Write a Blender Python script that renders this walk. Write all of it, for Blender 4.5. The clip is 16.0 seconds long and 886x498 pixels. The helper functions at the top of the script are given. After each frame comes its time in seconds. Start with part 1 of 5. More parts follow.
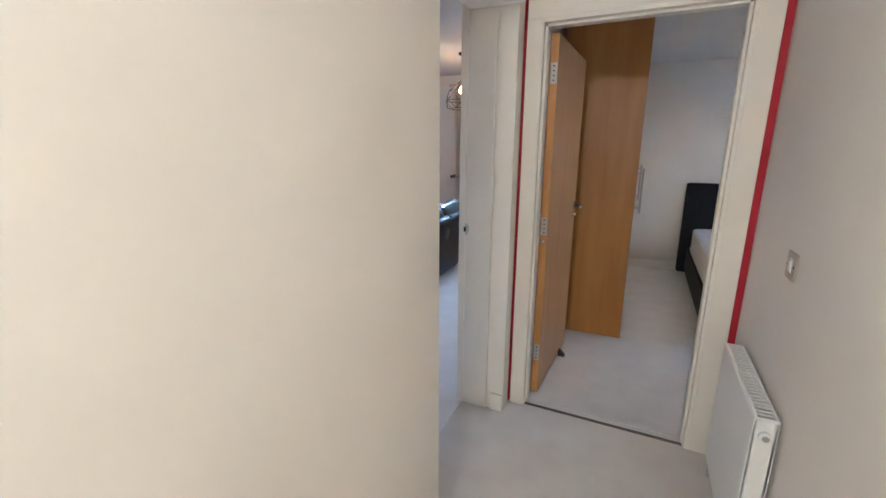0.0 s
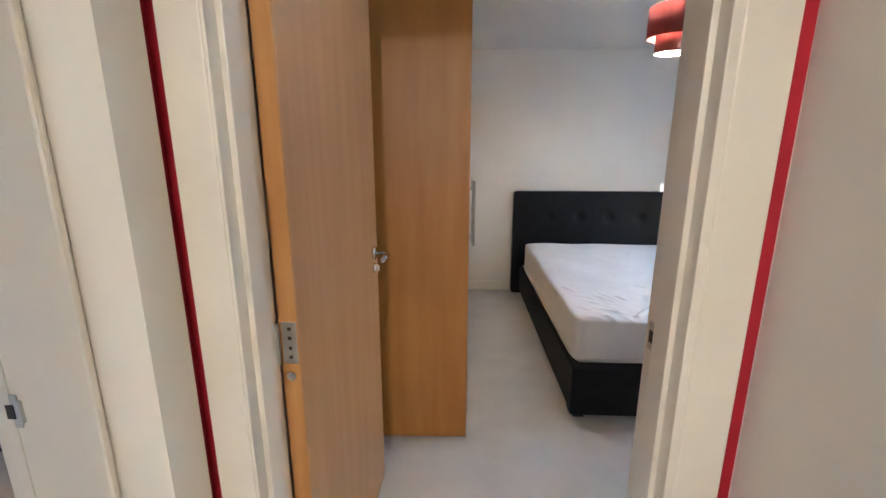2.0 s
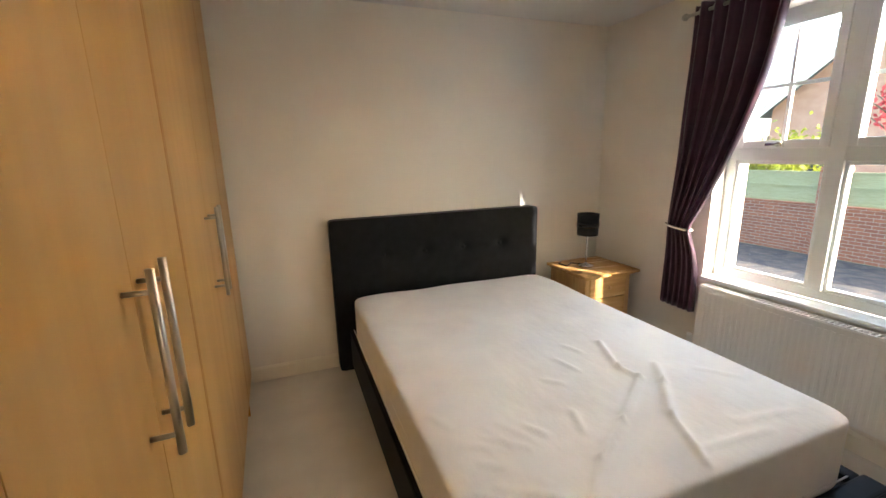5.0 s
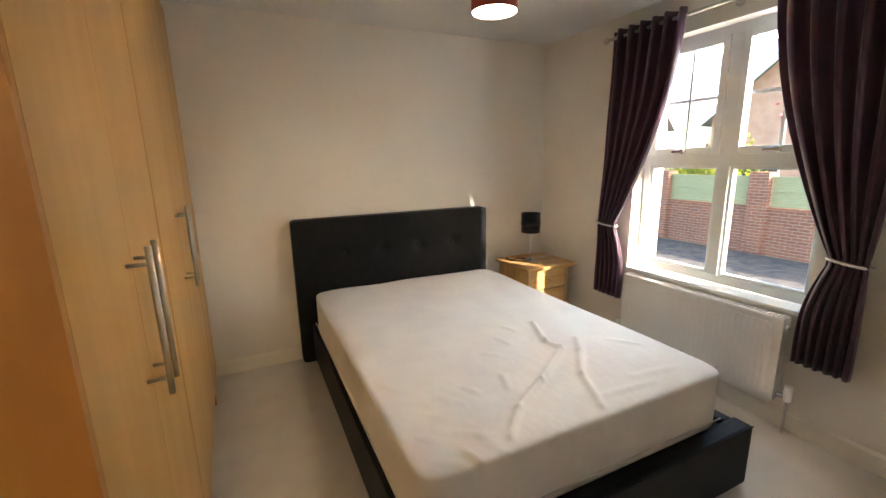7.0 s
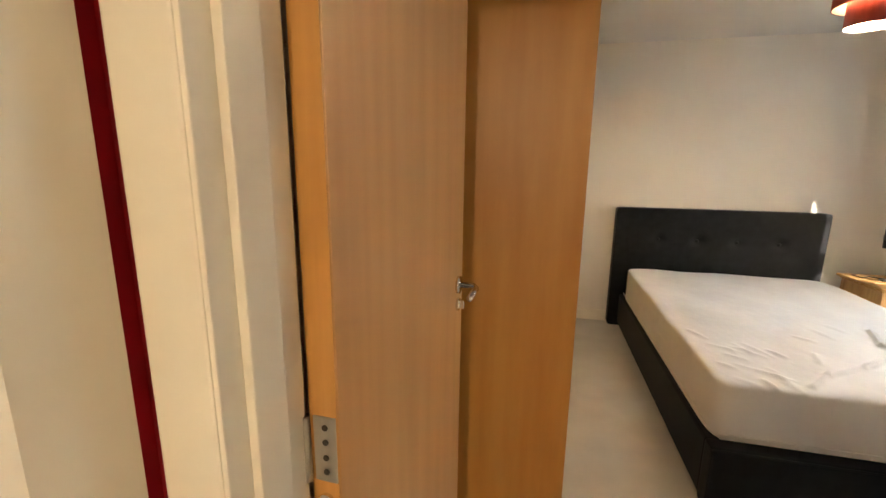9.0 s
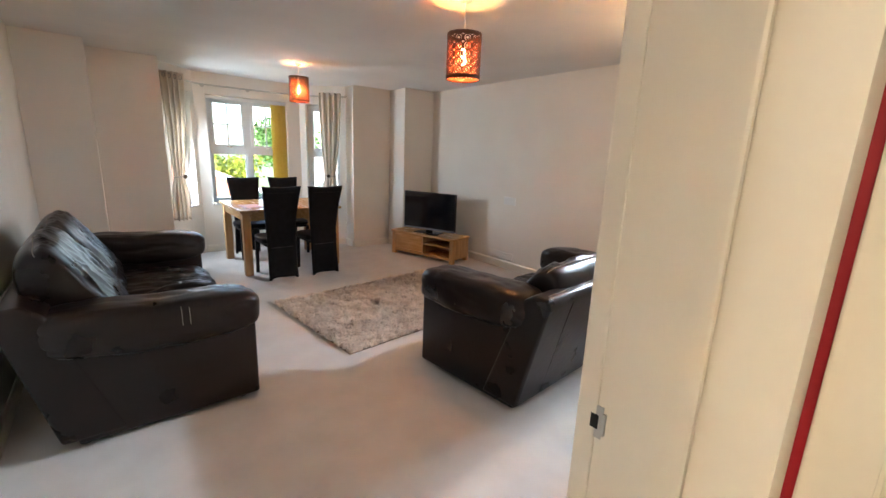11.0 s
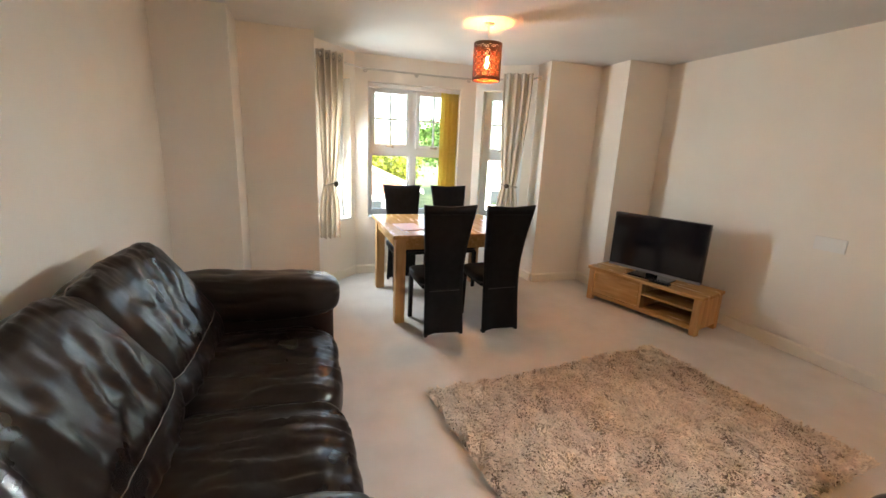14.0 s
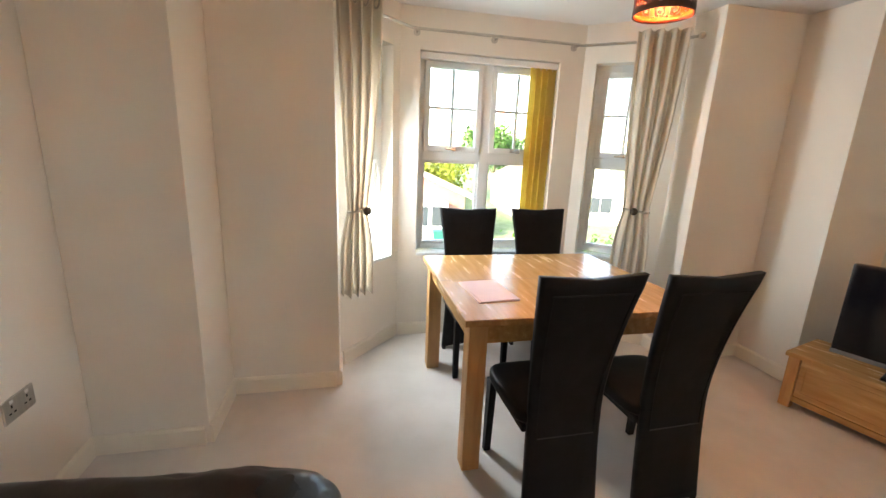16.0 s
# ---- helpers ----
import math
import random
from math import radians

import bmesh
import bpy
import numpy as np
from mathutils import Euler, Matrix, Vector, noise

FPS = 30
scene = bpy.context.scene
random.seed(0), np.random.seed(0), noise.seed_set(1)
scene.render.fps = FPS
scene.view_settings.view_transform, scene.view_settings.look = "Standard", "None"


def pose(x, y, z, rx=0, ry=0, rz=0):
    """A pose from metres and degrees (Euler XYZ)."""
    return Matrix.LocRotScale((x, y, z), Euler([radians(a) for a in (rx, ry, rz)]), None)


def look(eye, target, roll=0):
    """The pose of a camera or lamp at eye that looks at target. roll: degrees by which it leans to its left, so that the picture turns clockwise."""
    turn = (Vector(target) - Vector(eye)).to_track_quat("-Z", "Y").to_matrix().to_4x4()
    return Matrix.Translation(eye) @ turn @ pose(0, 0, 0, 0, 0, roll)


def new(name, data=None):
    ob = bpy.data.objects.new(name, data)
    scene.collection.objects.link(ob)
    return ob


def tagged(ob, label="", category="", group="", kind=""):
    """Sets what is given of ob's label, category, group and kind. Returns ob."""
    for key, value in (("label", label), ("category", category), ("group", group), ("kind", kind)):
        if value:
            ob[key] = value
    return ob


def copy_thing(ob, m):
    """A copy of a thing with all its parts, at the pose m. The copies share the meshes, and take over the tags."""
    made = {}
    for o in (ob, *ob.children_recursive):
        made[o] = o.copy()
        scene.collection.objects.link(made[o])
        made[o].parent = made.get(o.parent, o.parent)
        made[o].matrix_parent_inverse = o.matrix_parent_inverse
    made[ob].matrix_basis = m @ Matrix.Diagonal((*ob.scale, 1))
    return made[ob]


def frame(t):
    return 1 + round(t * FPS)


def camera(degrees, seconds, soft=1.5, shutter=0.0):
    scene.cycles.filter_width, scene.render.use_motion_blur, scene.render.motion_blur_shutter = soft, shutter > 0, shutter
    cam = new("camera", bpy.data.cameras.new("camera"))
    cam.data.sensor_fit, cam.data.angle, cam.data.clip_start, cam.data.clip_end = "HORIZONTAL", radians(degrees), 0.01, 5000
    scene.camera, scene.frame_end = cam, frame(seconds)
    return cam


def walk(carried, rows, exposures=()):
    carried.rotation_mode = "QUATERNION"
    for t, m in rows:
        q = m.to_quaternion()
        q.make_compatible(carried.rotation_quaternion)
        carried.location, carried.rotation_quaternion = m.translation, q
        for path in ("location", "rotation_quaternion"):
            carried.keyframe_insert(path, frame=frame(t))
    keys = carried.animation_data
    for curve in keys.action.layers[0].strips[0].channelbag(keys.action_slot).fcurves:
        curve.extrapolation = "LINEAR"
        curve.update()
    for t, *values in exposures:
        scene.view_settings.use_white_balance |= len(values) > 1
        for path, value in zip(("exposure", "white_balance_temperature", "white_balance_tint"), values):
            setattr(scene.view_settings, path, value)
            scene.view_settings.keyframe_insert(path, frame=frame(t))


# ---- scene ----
cam = camera(93.8, 16.0)
PATH = [
    (0, (0.242, -0.044, 1.424), (-0.604, 1.708, 0.958), 0.3),
    (0.5, (0.208, 0.305, 1.43), (-0.471, 2.129, 0.97), 0.3),
    (1, (0.206, 0.659, 1.433), (-0.267, 2.548, 0.98), -0.1),
    (1.5, (0.212, 0.998, 1.454), (-0.062, 2.928, 1.008), -0.3),
    (2, (0.148, 1.361, 1.434), (0.063, 3.308, 0.984), 0.1),
    (2.5, (0.132, 1.646, 1.477), (0.207, 3.592, 1.022), -0.8),
    (3, (0.204, 1.916, 1.485), (0.425, 3.848, 1.018), -1.1),
    (3.5, (0.295, 2.158, 1.474), (0.653, 4.074, 1.027), -1.0),
    (4, (0.359, 2.385, 1.485), (0.832, 4.278, 1.045), -1.1),
    (4.5, (0.407, 2.682, 1.491), (0.984, 4.545, 1.048), -1.2),
    (5, (0.447, 2.831, 1.46), (1.128, 4.659, 1.019), -1.4),
    (6.2, (0.480, 2.780, 1.455), (1.352, 4.530, 1.028), -1.3),
    (7.5, (0.323, 2.338, 1.459), (1.024, 4.165, 1.047), -0.9),
    (8, (0.181, 2.117, 1.425), (0.604, 4.03, 1.023), -0.1),
    (8.5, (0.098, 1.907, 1.424), (0.119, 3.866, 1.018), 0.3),
    (9, (0.037, 1.748, 1.406), (-0.409, 3.656, 1.006), 0.7),
    (9.3, (-0.012, 1.594, 1.433), (-0.743, 3.411, 1.028), 1.4),
    (9.5, (-0.009, 1.548, 1.449), (-0.922, 3.277, 1.029), 1.4),
    (10, (-0.086, 1.331, 1.463), (-1.309, 2.853, 1.031), 2.0),
    (10.8, (-0.215, 1.315, 1.455), (-1.680, 2.570, 1.022), 2.2),
    (11.6, (-0.470, 1.390, 1.452), (-2.040, 2.530, 1.015), 2.3),
    (12.3, (-0.815, 1.472, 1.453), (-2.467, 2.508, 1.01), 2.4),
    (12.5, (-0.957, 1.512, 1.468), (-2.638, 2.495, 1.011), 2.5),
    (13, (-1.261, 1.567, 1.478), (-3.007, 2.425, 1.013), 2.6),
    (13.5, (-1.644, 1.687, 1.442), (-3.447, 2.42, 0.981), 2.6),
    (14, (-2.037, 1.762, 1.456), (-3.877, 2.391, 0.99), 2.6),
    (14.5, (-2.496, 1.811, 1.486), (-4.362, 2.363, 1.023), 2.7),
    (15, (-2.89, 1.906, 1.466), (-4.771, 2.401, 1.002), 2.7),
    (15.5, (-3.253, 1.969, 1.459), (-5.149, 2.416, 1.007), 2.6),
    (16, (-3.683, 1.975, 1.46), (-5.58, 2.4, 0.994), 2.4),
]
walk(cam, [(t, look(eye, target, roll)) for t, eye, target, roll in PATH], exposures=[
    (0.0, 2.8, 4700, 10), (1.0, 3.2, 4300, 10), (2.0, 3.15, 5000, 10), (2.5, 3.15, 5100, 10), (3.5, 3.1, 6300, 10), (5.0, 2.85, 6600, 10), (7.5, 2.9, 6800, 10), (9.0, 3.2, 6900, 10), (10.0, 3.2, 5500, 10), (12.3, 3.4, 6800, 10), (16.0, 3.45, 6900, 10)])
HALL_W = 6.5

# ---- world, sun, exposure ----
world = bpy.data.worlds.new("sky")
scene.world = world
world.use_nodes = True
wn = world.node_tree
sky = wn.nodes.new("ShaderNodeTexSky")
sky.sky_type = "NISHITA"
sky.sun_disc = False
sky.sun_elevation, sky.sun_rotation = radians(23), radians(153)
sky.air_density, sky.dust_density = 1.0, 2.0
wn.links.new(sky.outputs[0], wn.nodes["Background"].inputs[0])
wn.nodes["Background"].inputs[1].default_value = 0.15
sun = new("sun", bpy.data.lights.new("sun", "SUN"))
sun.data.energy, sun.data.angle, sun.data.color = 3.0, radians(1.0), (1.0, 0.93, 0.82)
SUN_FROM = Vector((1.0, -2.0, 0.95))
sun.matrix_world = look(SUN_FROM * 20, (0, 0, 0))
tagged(sun, kind="structure")


def bulb_light(name, place, watts, colour, radius=0.02):
    lamp = new(name, bpy.data.lights.new(name, "POINT"))
    lamp.data.energy, lamp.data.color, lamp.data.shadow_soft_size = watts, colour, radius
    lamp.location = place
    return lamp


bulb_light("hall_bulb_light", (-0.05, -0.9, 2.2), HALL_W, (1.0, 0.84, 0.62), 0.08)
bulb_light("bedroom_bulb_light", (1.356, 4.026, 2.06), 30, (1.0, 0.80, 0.54), 0.03)


def window_light(name, eye, target, width, height, watts, spread=180):
    """Daylight that enters by a window's opening."""
    lamp = new(name, bpy.data.lights.new(name, "AREA"))
    lamp.data.shape, lamp.data.size, lamp.data.size_y = "RECTANGLE", width, height
    lamp.data.energy, lamp.data.color = watts, (0.80, 0.90, 1.0)
    lamp.data.spread = radians(spread)
    lamp.matrix_world = look(eye, target)


for place, watts in (((-2.41, 3.17, 2.045), 12.0), ((-5.22, 3.14, 2.105), 12.0)):
    bulb_light("pierced_pendant_light", place, watts, (1.0, 0.40, 0.11), 0.019)
bulb_light("cage_pendant_light", (-1.606, 4.231, 2.03), 4.0, (1.0, 0.60, 0.28), 0.036)
window_light("bay_side_daylight", (-6.60, 2.05, 1.25), (-5.6, 3.10, 0.95), 0.36, 1.05, 3.2)
window_light("side_window_daylight", (-1.40, 5.62, 2.07), (-2.8, 0.8, 0.9), 1.0, 0.09, 12.0, 95)
window_light("bedroom_daylight", (3.13, 4.11, 2.10), (1.6, 4.6, 1.5), 1.0, 0.09, 4.0)


# ---- materials ----
def material(name, colour, rough=0.6, metal=0.0, second=None, scale=6.0, detail=6.0, grain=(1, 1, 1), bump=0.0, bump_scale=60.0, bump_grain=(1, 1, 1),
             spec=0.5, sheen=0.0, emit=None, power=0.0, island=0.0, rough_var=0.0, coat=0.0, lo=0.35, hi=0.65, distance=0.004):
    m = bpy.data.materials.new(name)
    m.use_nodes = True
    n, l = m.node_tree.nodes, m.node_tree.links
    b = n["Principled BSDF"]
    b.inputs["Base Color"].default_value = (*colour, 1)
    b.inputs["Roughness"].default_value = rough
    b.inputs["Metallic"].default_value = metal
    b.inputs["Specular IOR Level"].default_value = spec
    b.inputs["Sheen Weight"].default_value = sheen
    b.inputs["Coat Weight"].default_value = coat
    tex = n.new("ShaderNodeTexCoord")
    out = None
    if second:
        mp = n.new("ShaderNodeMapping")
        mp.inputs["Scale"].default_value = grain
        l.new(tex.outputs["Object"], mp.inputs[0])
        ns = n.new("ShaderNodeTexNoise")
        ns.inputs["Scale"].default_value, ns.inputs["Detail"].default_value = scale, detail
        l.new(mp.outputs[0], ns.inputs["Vector"])
        ramp = n.new("ShaderNodeValToRGB")
        ramp.color_ramp.elements[0].position, ramp.color_ramp.elements[1].position = lo, hi
        ramp.color_ramp.elements[0].color, ramp.color_ramp.elements[1].color = (*colour, 1), (*second, 1)
        l.new(ns.outputs["Fac"], ramp.inputs[0])
        out = ramp.outputs[0]
        if rough_var:
            mr = n.new("ShaderNodeMapRange")
            mr.inputs["To Min"].default_value, mr.inputs["To Max"].default_value = rough - rough_var, rough + rough_var
            l.new(ns.outputs["Fac"], mr.inputs["Value"])
            l.new(mr.outputs[0], b.inputs["Roughness"])
    if island:
        geo = n.new("ShaderNodeNewGeometry")
        hs = n.new("ShaderNodeHueSaturation")
        mr = n.new("ShaderNodeMapRange")
        mr.inputs["To Min"].default_value, mr.inputs["To Max"].default_value = 1 - island, 1 + island
        l.new(geo.outputs["Random Per Island"], mr.inputs["Value"])
        l.new(mr.outputs[0], hs.inputs["Value"])
        if out:
            l.new(out, hs.inputs["Color"])
        else:
            hs.inputs["Color"].default_value = (*colour, 1)
        out = hs.outputs[0]
    if out:
        l.new(out, b.inputs["Base Color"])
    if bump:
        mp = n.new("ShaderNodeMapping")
        mp.inputs["Scale"].default_value = bump_grain
        l.new(tex.outputs["Object"], mp.inputs[0])
        n2 = n.new("ShaderNodeTexNoise")
        n2.inputs["Scale"].default_value, n2.inputs["Detail"].default_value = bump_scale, 4
        l.new(mp.outputs[0], n2.inputs["Vector"])
        bp = n.new("ShaderNodeBump")
        bp.inputs["Strength"].default_value, bp.inputs["Distance"].default_value = bump, distance
        l.new(n2.outputs["Fac"], bp.inputs["Height"])
        l.new(bp.outputs[0], b.inputs["Normal"])
    if emit:
        b.inputs["Emission Color"].default_value, b.inputs["Emission Strength"].default_value = (*emit, 1), power
    return m


def brick_material(name):
    m = material(name, (0.33, 0.13, 0.08), 0.85)
    n, l = m.node_tree.nodes, m.node_tree.links
    tex = n.new("ShaderNodeTexCoord")
    sp, mp = n.new("ShaderNodeSeparateXYZ"), n.new("ShaderNodeCombineXYZ")
    sm = n.new("ShaderNodeMath")
    l.new(sp.outputs[0], sm.inputs[0])
    l.new(sp.outputs[1], sm.inputs[1])
    l.new(sm.outputs[0], mp.inputs[0])
    l.new(sp.outputs[2], mp.inputs[1])
    br = n.new("ShaderNodeTexBrick")
    br.inputs["Color1"].default_value, br.inputs["Color2"].default_value = (0.36, 0.14, 0.085, 1), (0.27, 0.11, 0.075, 1)
    br.inputs["Mortar"].default_value = (0.42, 0.36, 0.3, 1)
    br.inputs["Scale"].default_value, br.inputs["Mortar Size"].default_value = 1.0, 0.006
    br.inputs["Brick Width"].default_value, br.inputs["Row Height"].default_value = 0.225, 0.075
    l.new(tex.outputs["Object"], sp.inputs[0])
    l.new(mp.outputs[0], br.inputs["Vector"])
    l.new(br.outputs[0], n["Principled BSDF"].inputs["Base Color"])
    return m


def glass_material(name):
    m = bpy.data.materials.new(name)
    m.use_nodes = True
    b = m.node_tree.nodes["Principled BSDF"]
    b.inputs["Base Color"].default_value = (0.97, 0.99, 0.98, 1)
    b.inputs["Roughness"].default_value, b.inputs["IOR"].default_value = 0.0, 1.12
    b.inputs["Transmission Weight"].default_value = 1.0
    return m


M_WALL = material("magnolia wall paint", (0.80, 0.752, 0.675), 0.75, second=(0.835, 0.79, 0.715), scale=1.7, bump=0.08, bump_scale=220, distance=0.001, spec=0.3)
M_RED = material("deep red wall paint", (0.42, 0.004, 0.018), 0.6, second=(0.36, 0.004, 0.015), scale=3, bump=0.08, bump_scale=200, distance=0.001)
M_CEIL = material("white ceiling paint", (0.70, 0.69, 0.67), 0.85, second=(0.74, 0.73, 0.71), scale=2, bump=0.05, bump_scale=150, distance=0.001, spec=0.2)
M_GLOSS = material("cream satin woodwork paint", (0.84, 0.79, 0.69), 0.35, second=(0.81, 0.755, 0.65), scale=4, bump=0.03, bump_scale=90, distance=0.001)
M_CARPET = material("pale beige carpet", (0.62, 0.58, 0.54), 0.95, second=(0.70, 0.66, 0.62), scale=5.0, detail=10, bump=0.55, bump_scale=420, sheen=0.25, spec=0.1, lo=0.3, hi=0.7)
M_DOOR = material("beech veneer", (0.54, 0.29, 0.115), 0.42, second=(0.60, 0.335, 0.14), scale=3, grain=(6, 6, 0.45), detail=8, bump=0.04, bump_scale=40, bump_grain=(8, 8, 0.4), distance=0.001)
M_LIP = material("oak door lipping", (0.50, 0.24, 0.06), 0.45, second=(0.58, 0.30, 0.09), scale=4, grain=(10, 10, 0.5), detail=8)
M_WARD = material("oak laminate", (0.42, 0.175, 0.028), 0.42, second=(0.50, 0.235, 0.048), scale=2.0, grain=(5, 5, 0.6), detail=9, bump=0.03, bump_scale=60, bump_grain=(8, 8, 0.3), distance=0.001, rough_var=0.06)
M_WDOOR = material("maple laminate doors", (0.50, 0.27, 0.075), 0.42, second=(0.56, 0.315, 0.10), scale=2.0, grain=(5, 5, 0.5), detail=8, bump=0.02, bump_scale=60, bump_grain=(8, 8, 0.3), distance=0.001)
M_OAK = material("waxed oak", (0.46, 0.25, 0.09), 0.26, second=(0.60, 0.36, 0.15), scale=3.2, grain=(1.2, 9, 9), detail=9, bump=0.06, bump_scale=40, bump_grain=(1, 12, 12), distance=0.0015, rough_var=0.06)
M_OAKZ = material("waxed oak upright", (0.44, 0.23, 0.085), 0.4, second=(0.58, 0.34, 0.14), scale=3.2, grain=(9, 9, 1.0), detail=9, bump=0.06, bump_scale=40, bump_grain=(12, 12, 1), distance=0.0015)
# Wood darkened to hold the cabinets' inner shade; also colours the table's leaf joint.
M_DARKIN = material("oak darkened for interior shade and joint", (0.20, 0.10, 0.04), 0.6, second=(0.25, 0.13, 0.055), scale=4, grain=(1, 8, 8))
M_LEATHER = material("dark brown leather", (0.008, 0.0042, 0.0034), 0.29, second=(0.013, 0.007, 0.0055), scale=5, bump=0.22, bump_scale=34, bump_grain=(0.7, 1.5, 1.2), distance=0.004, rough_var=0.06, spec=0.38)
M_STITCH = material("pale leather stitching", (0.22, 0.19, 0.16), 0.6)
M_BLACK = material("black faux leather", (0.004, 0.004, 0.005), 0.5, spec=0.16, second=(0.008, 0.008, 0.010), scale=14, bump=0.12, bump_scale=240, distance=0.002)
M_MATT = material("white mattress cover", (0.78, 0.77, 0.78), 0.85, second=(0.83, 0.82, 0.82), scale=6, bump=0.45, bump_scale=22, bump_grain=(1, 0.5, 1), distance=0.006, sheen=0.2)
M_PLUM = material("plum satin curtain", (0.045, 0.007, 0.028), 0.5, second=(0.06, 0.011, 0.038), scale=40, grain=(1, 1, 0.1), sheen=0.3, bump=0.1, bump_scale=500, distance=0.001)
M_CREAM = material("cream lined curtain", (0.78, 0.71, 0.61), 0.8, second=(0.83, 0.77, 0.68), scale=30, grain=(1, 1, 0.15), sheen=0.2, bump=0.12, bump_scale=400, distance=0.001)
M_BLIND = material("mustard blind fabric", (0.76, 0.60, 0.20), 0.8, second=(0.80, 0.65, 0.25), scale=30)
M_UPVC = material("white plastic window frame", (0.70, 0.73, 0.73), 0.3, second=(0.74, 0.76, 0.76), scale=3)
M_GLASS = glass_material("window glass")
M_STEEL = material("brushed steel", (0.60, 0.57, 0.52), 0.32, 1.0, second=(0.52, 0.50, 0.46), scale=60, grain=(1, 1, 0.05))
M_CHROME = material("polished chrome", (0.75, 0.75, 0.75), 0.12, 1.0)
M_DARKMETAL = material("dark bronze metal", (0.10, 0.085, 0.07), 0.4, 0.9)
M_RAD = material("white radiator enamel", (0.83, 0.82, 0.79), 0.32, second=(0.80, 0.79, 0.755), scale=3)
M_PLASTIC = material("white plastic", (0.80, 0.79, 0.76), 0.4)
M_SEAM = material("dark grey thread", (0.035, 0.035, 0.04), 0.6)
M_SCREEN = material("black television screen", (0.006, 0.006, 0.008), 0.12)
M_BEZEL = material("glossy black plastic", (0.01, 0.01, 0.012), 0.25)
M_SILVER = material("grey plastic trim", (0.22, 0.22, 0.23), 0.4, 0.3)
M_RUG = material("taupe shag pile", (0.64, 0.52, 0.41), 0.9, second=(0.82, 0.71, 0.59), scale=11, detail=3, island=0.16, sheen=0.3, spec=0.15)
M_RUGB = material("rug backing", (0.22, 0.17, 0.12), 0.95)
M_SHADE = material("pierced brown lamp shade", (0.05, 0.022, 0.012), 0.55, second=(0.07, 0.03, 0.016), scale=20)
M_SHADEIN = material("copper lamp shade lining", (0.30, 0.05, 0.015), 0.4)
M_BULB = material("glowing filament bulb", (1.0, 0.6, 0.25), 0.3, emit=(1.0, 0.46, 0.13), power=22)
M_BULBW = material("glowing warm bulb", (1.0, 0.8, 0.5), 0.3, emit=(1.0, 0.72, 0.42), power=12)
M_REDSH = material("dusky red fabric shade", (0.36, 0.055, 0.05), 0.8, second=(0.42, 0.07, 0.06), scale=60, grain=(1, 1, 0.2), bump=0.2, bump_scale=500, distance=0.001)
M_REDIN = material("white shade lining", (0.82, 0.76, 0.68), 0.8)
M_CORD = material("white flex", (0.75, 0.72, 0.68), 0.5)
M_PAPER = material("pink printed card", (0.62, 0.42, 0.38), 0.45, second=(0.68, 0.50, 0.46), scale=4)
M_GRASS = material("mown grass", (0.10, 0.15, 0.05), 0.95, second=(0.17, 0.20, 0.09), scale=1.2, detail=12, bump=0.5, bump_scale=30, distance=0.03)
M_TARMAC = material("grey tarmac with leaf litter", (0.06, 0.06, 0.065), 0.95, second=(0.15, 0.12, 0.10), scale=4, detail=14, bump=0.4, bump_scale=120)
M_BRICK = brick_material("red garden brick")
M_FENCE = material("pale green fence boards", (0.36, 0.37, 0.22), 0.8, second=(0.42, 0.43, 0.27), scale=6, grain=(1, 1, 8))
M_RENDER = material("pinkish brick gable", (0.50, 0.30, 0.23), 0.9, second=(0.56, 0.36, 0.28), scale=3)
M_SLATE = material("blue grey slate roof", (0.11, 0.14, 0.19), 0.6, second=(0.16, 0.19, 0.24), scale=9, grain=(1, 1, 5))
M_TILE = material("brown concrete roof tile", (0.22, 0.17, 0.14), 0.8, second=(0.28, 0.22, 0.18), scale=8, grain=(1, 1, 4))
M_WHITE = material("white painted boards", (0.80, 0.80, 0.78), 0.5)
M_BARK = material("grey brown bark", (0.10, 0.075, 0.05), 0.9, second=(0.16, 0.12, 0.085), scale=8, grain=(1, 1, 0.3), bump=0.5, bump_scale=30)
M_LEAF = material("green leaves", (0.07, 0.15, 0.03), 0.55, island=0.5)
M_LEAFY = material("yellow green leaves", (0.24, 0.27, 0.03), 0.55, island=0.4)
M_LEAFR = material("pinkish red leaves", (0.50, 0.08, 0.09), 0.6, island=0.4)
M_BIN = material("green bin plastic", (0.02, 0.12, 0.10), 0.5)
M_RUBBER = material("dark rubber", (0.02, 0.018, 0.016), 0.7)
M_PANEDARK = material("dark reflecting window", (0.05, 0.06, 0.07), 0.1)


def let_light_through(m, amount):
    """Thin cloth: part of the light that falls on one side leaves by the other."""
    n, l = m.node_tree.nodes, m.node_tree.links
    b, out = n["Principled BSDF"], n["Material Output"]
    tr, mx = n.new("ShaderNodeBsdfTranslucent"), n.new("ShaderNodeMixShader")
    src = b.inputs["Base Color"].links[0].from_socket
    l.new(src, tr.inputs["Color"])
    mx.inputs[0].default_value = amount
    l.new(b.outputs[0], mx.inputs[1])
    l.new(tr.outputs[0], mx.inputs[2])
    l.new(mx.outputs[0], out.inputs["Surface"])


let_light_through(M_BLIND, 0.7)
let_light_through(M_CREAM, 0.5)
let_light_through(M_PLUM, 0.15)
for leafy in (M_LEAF, M_LEAFY, M_LEAFR):
    let_light_through(leafy, 0.4)


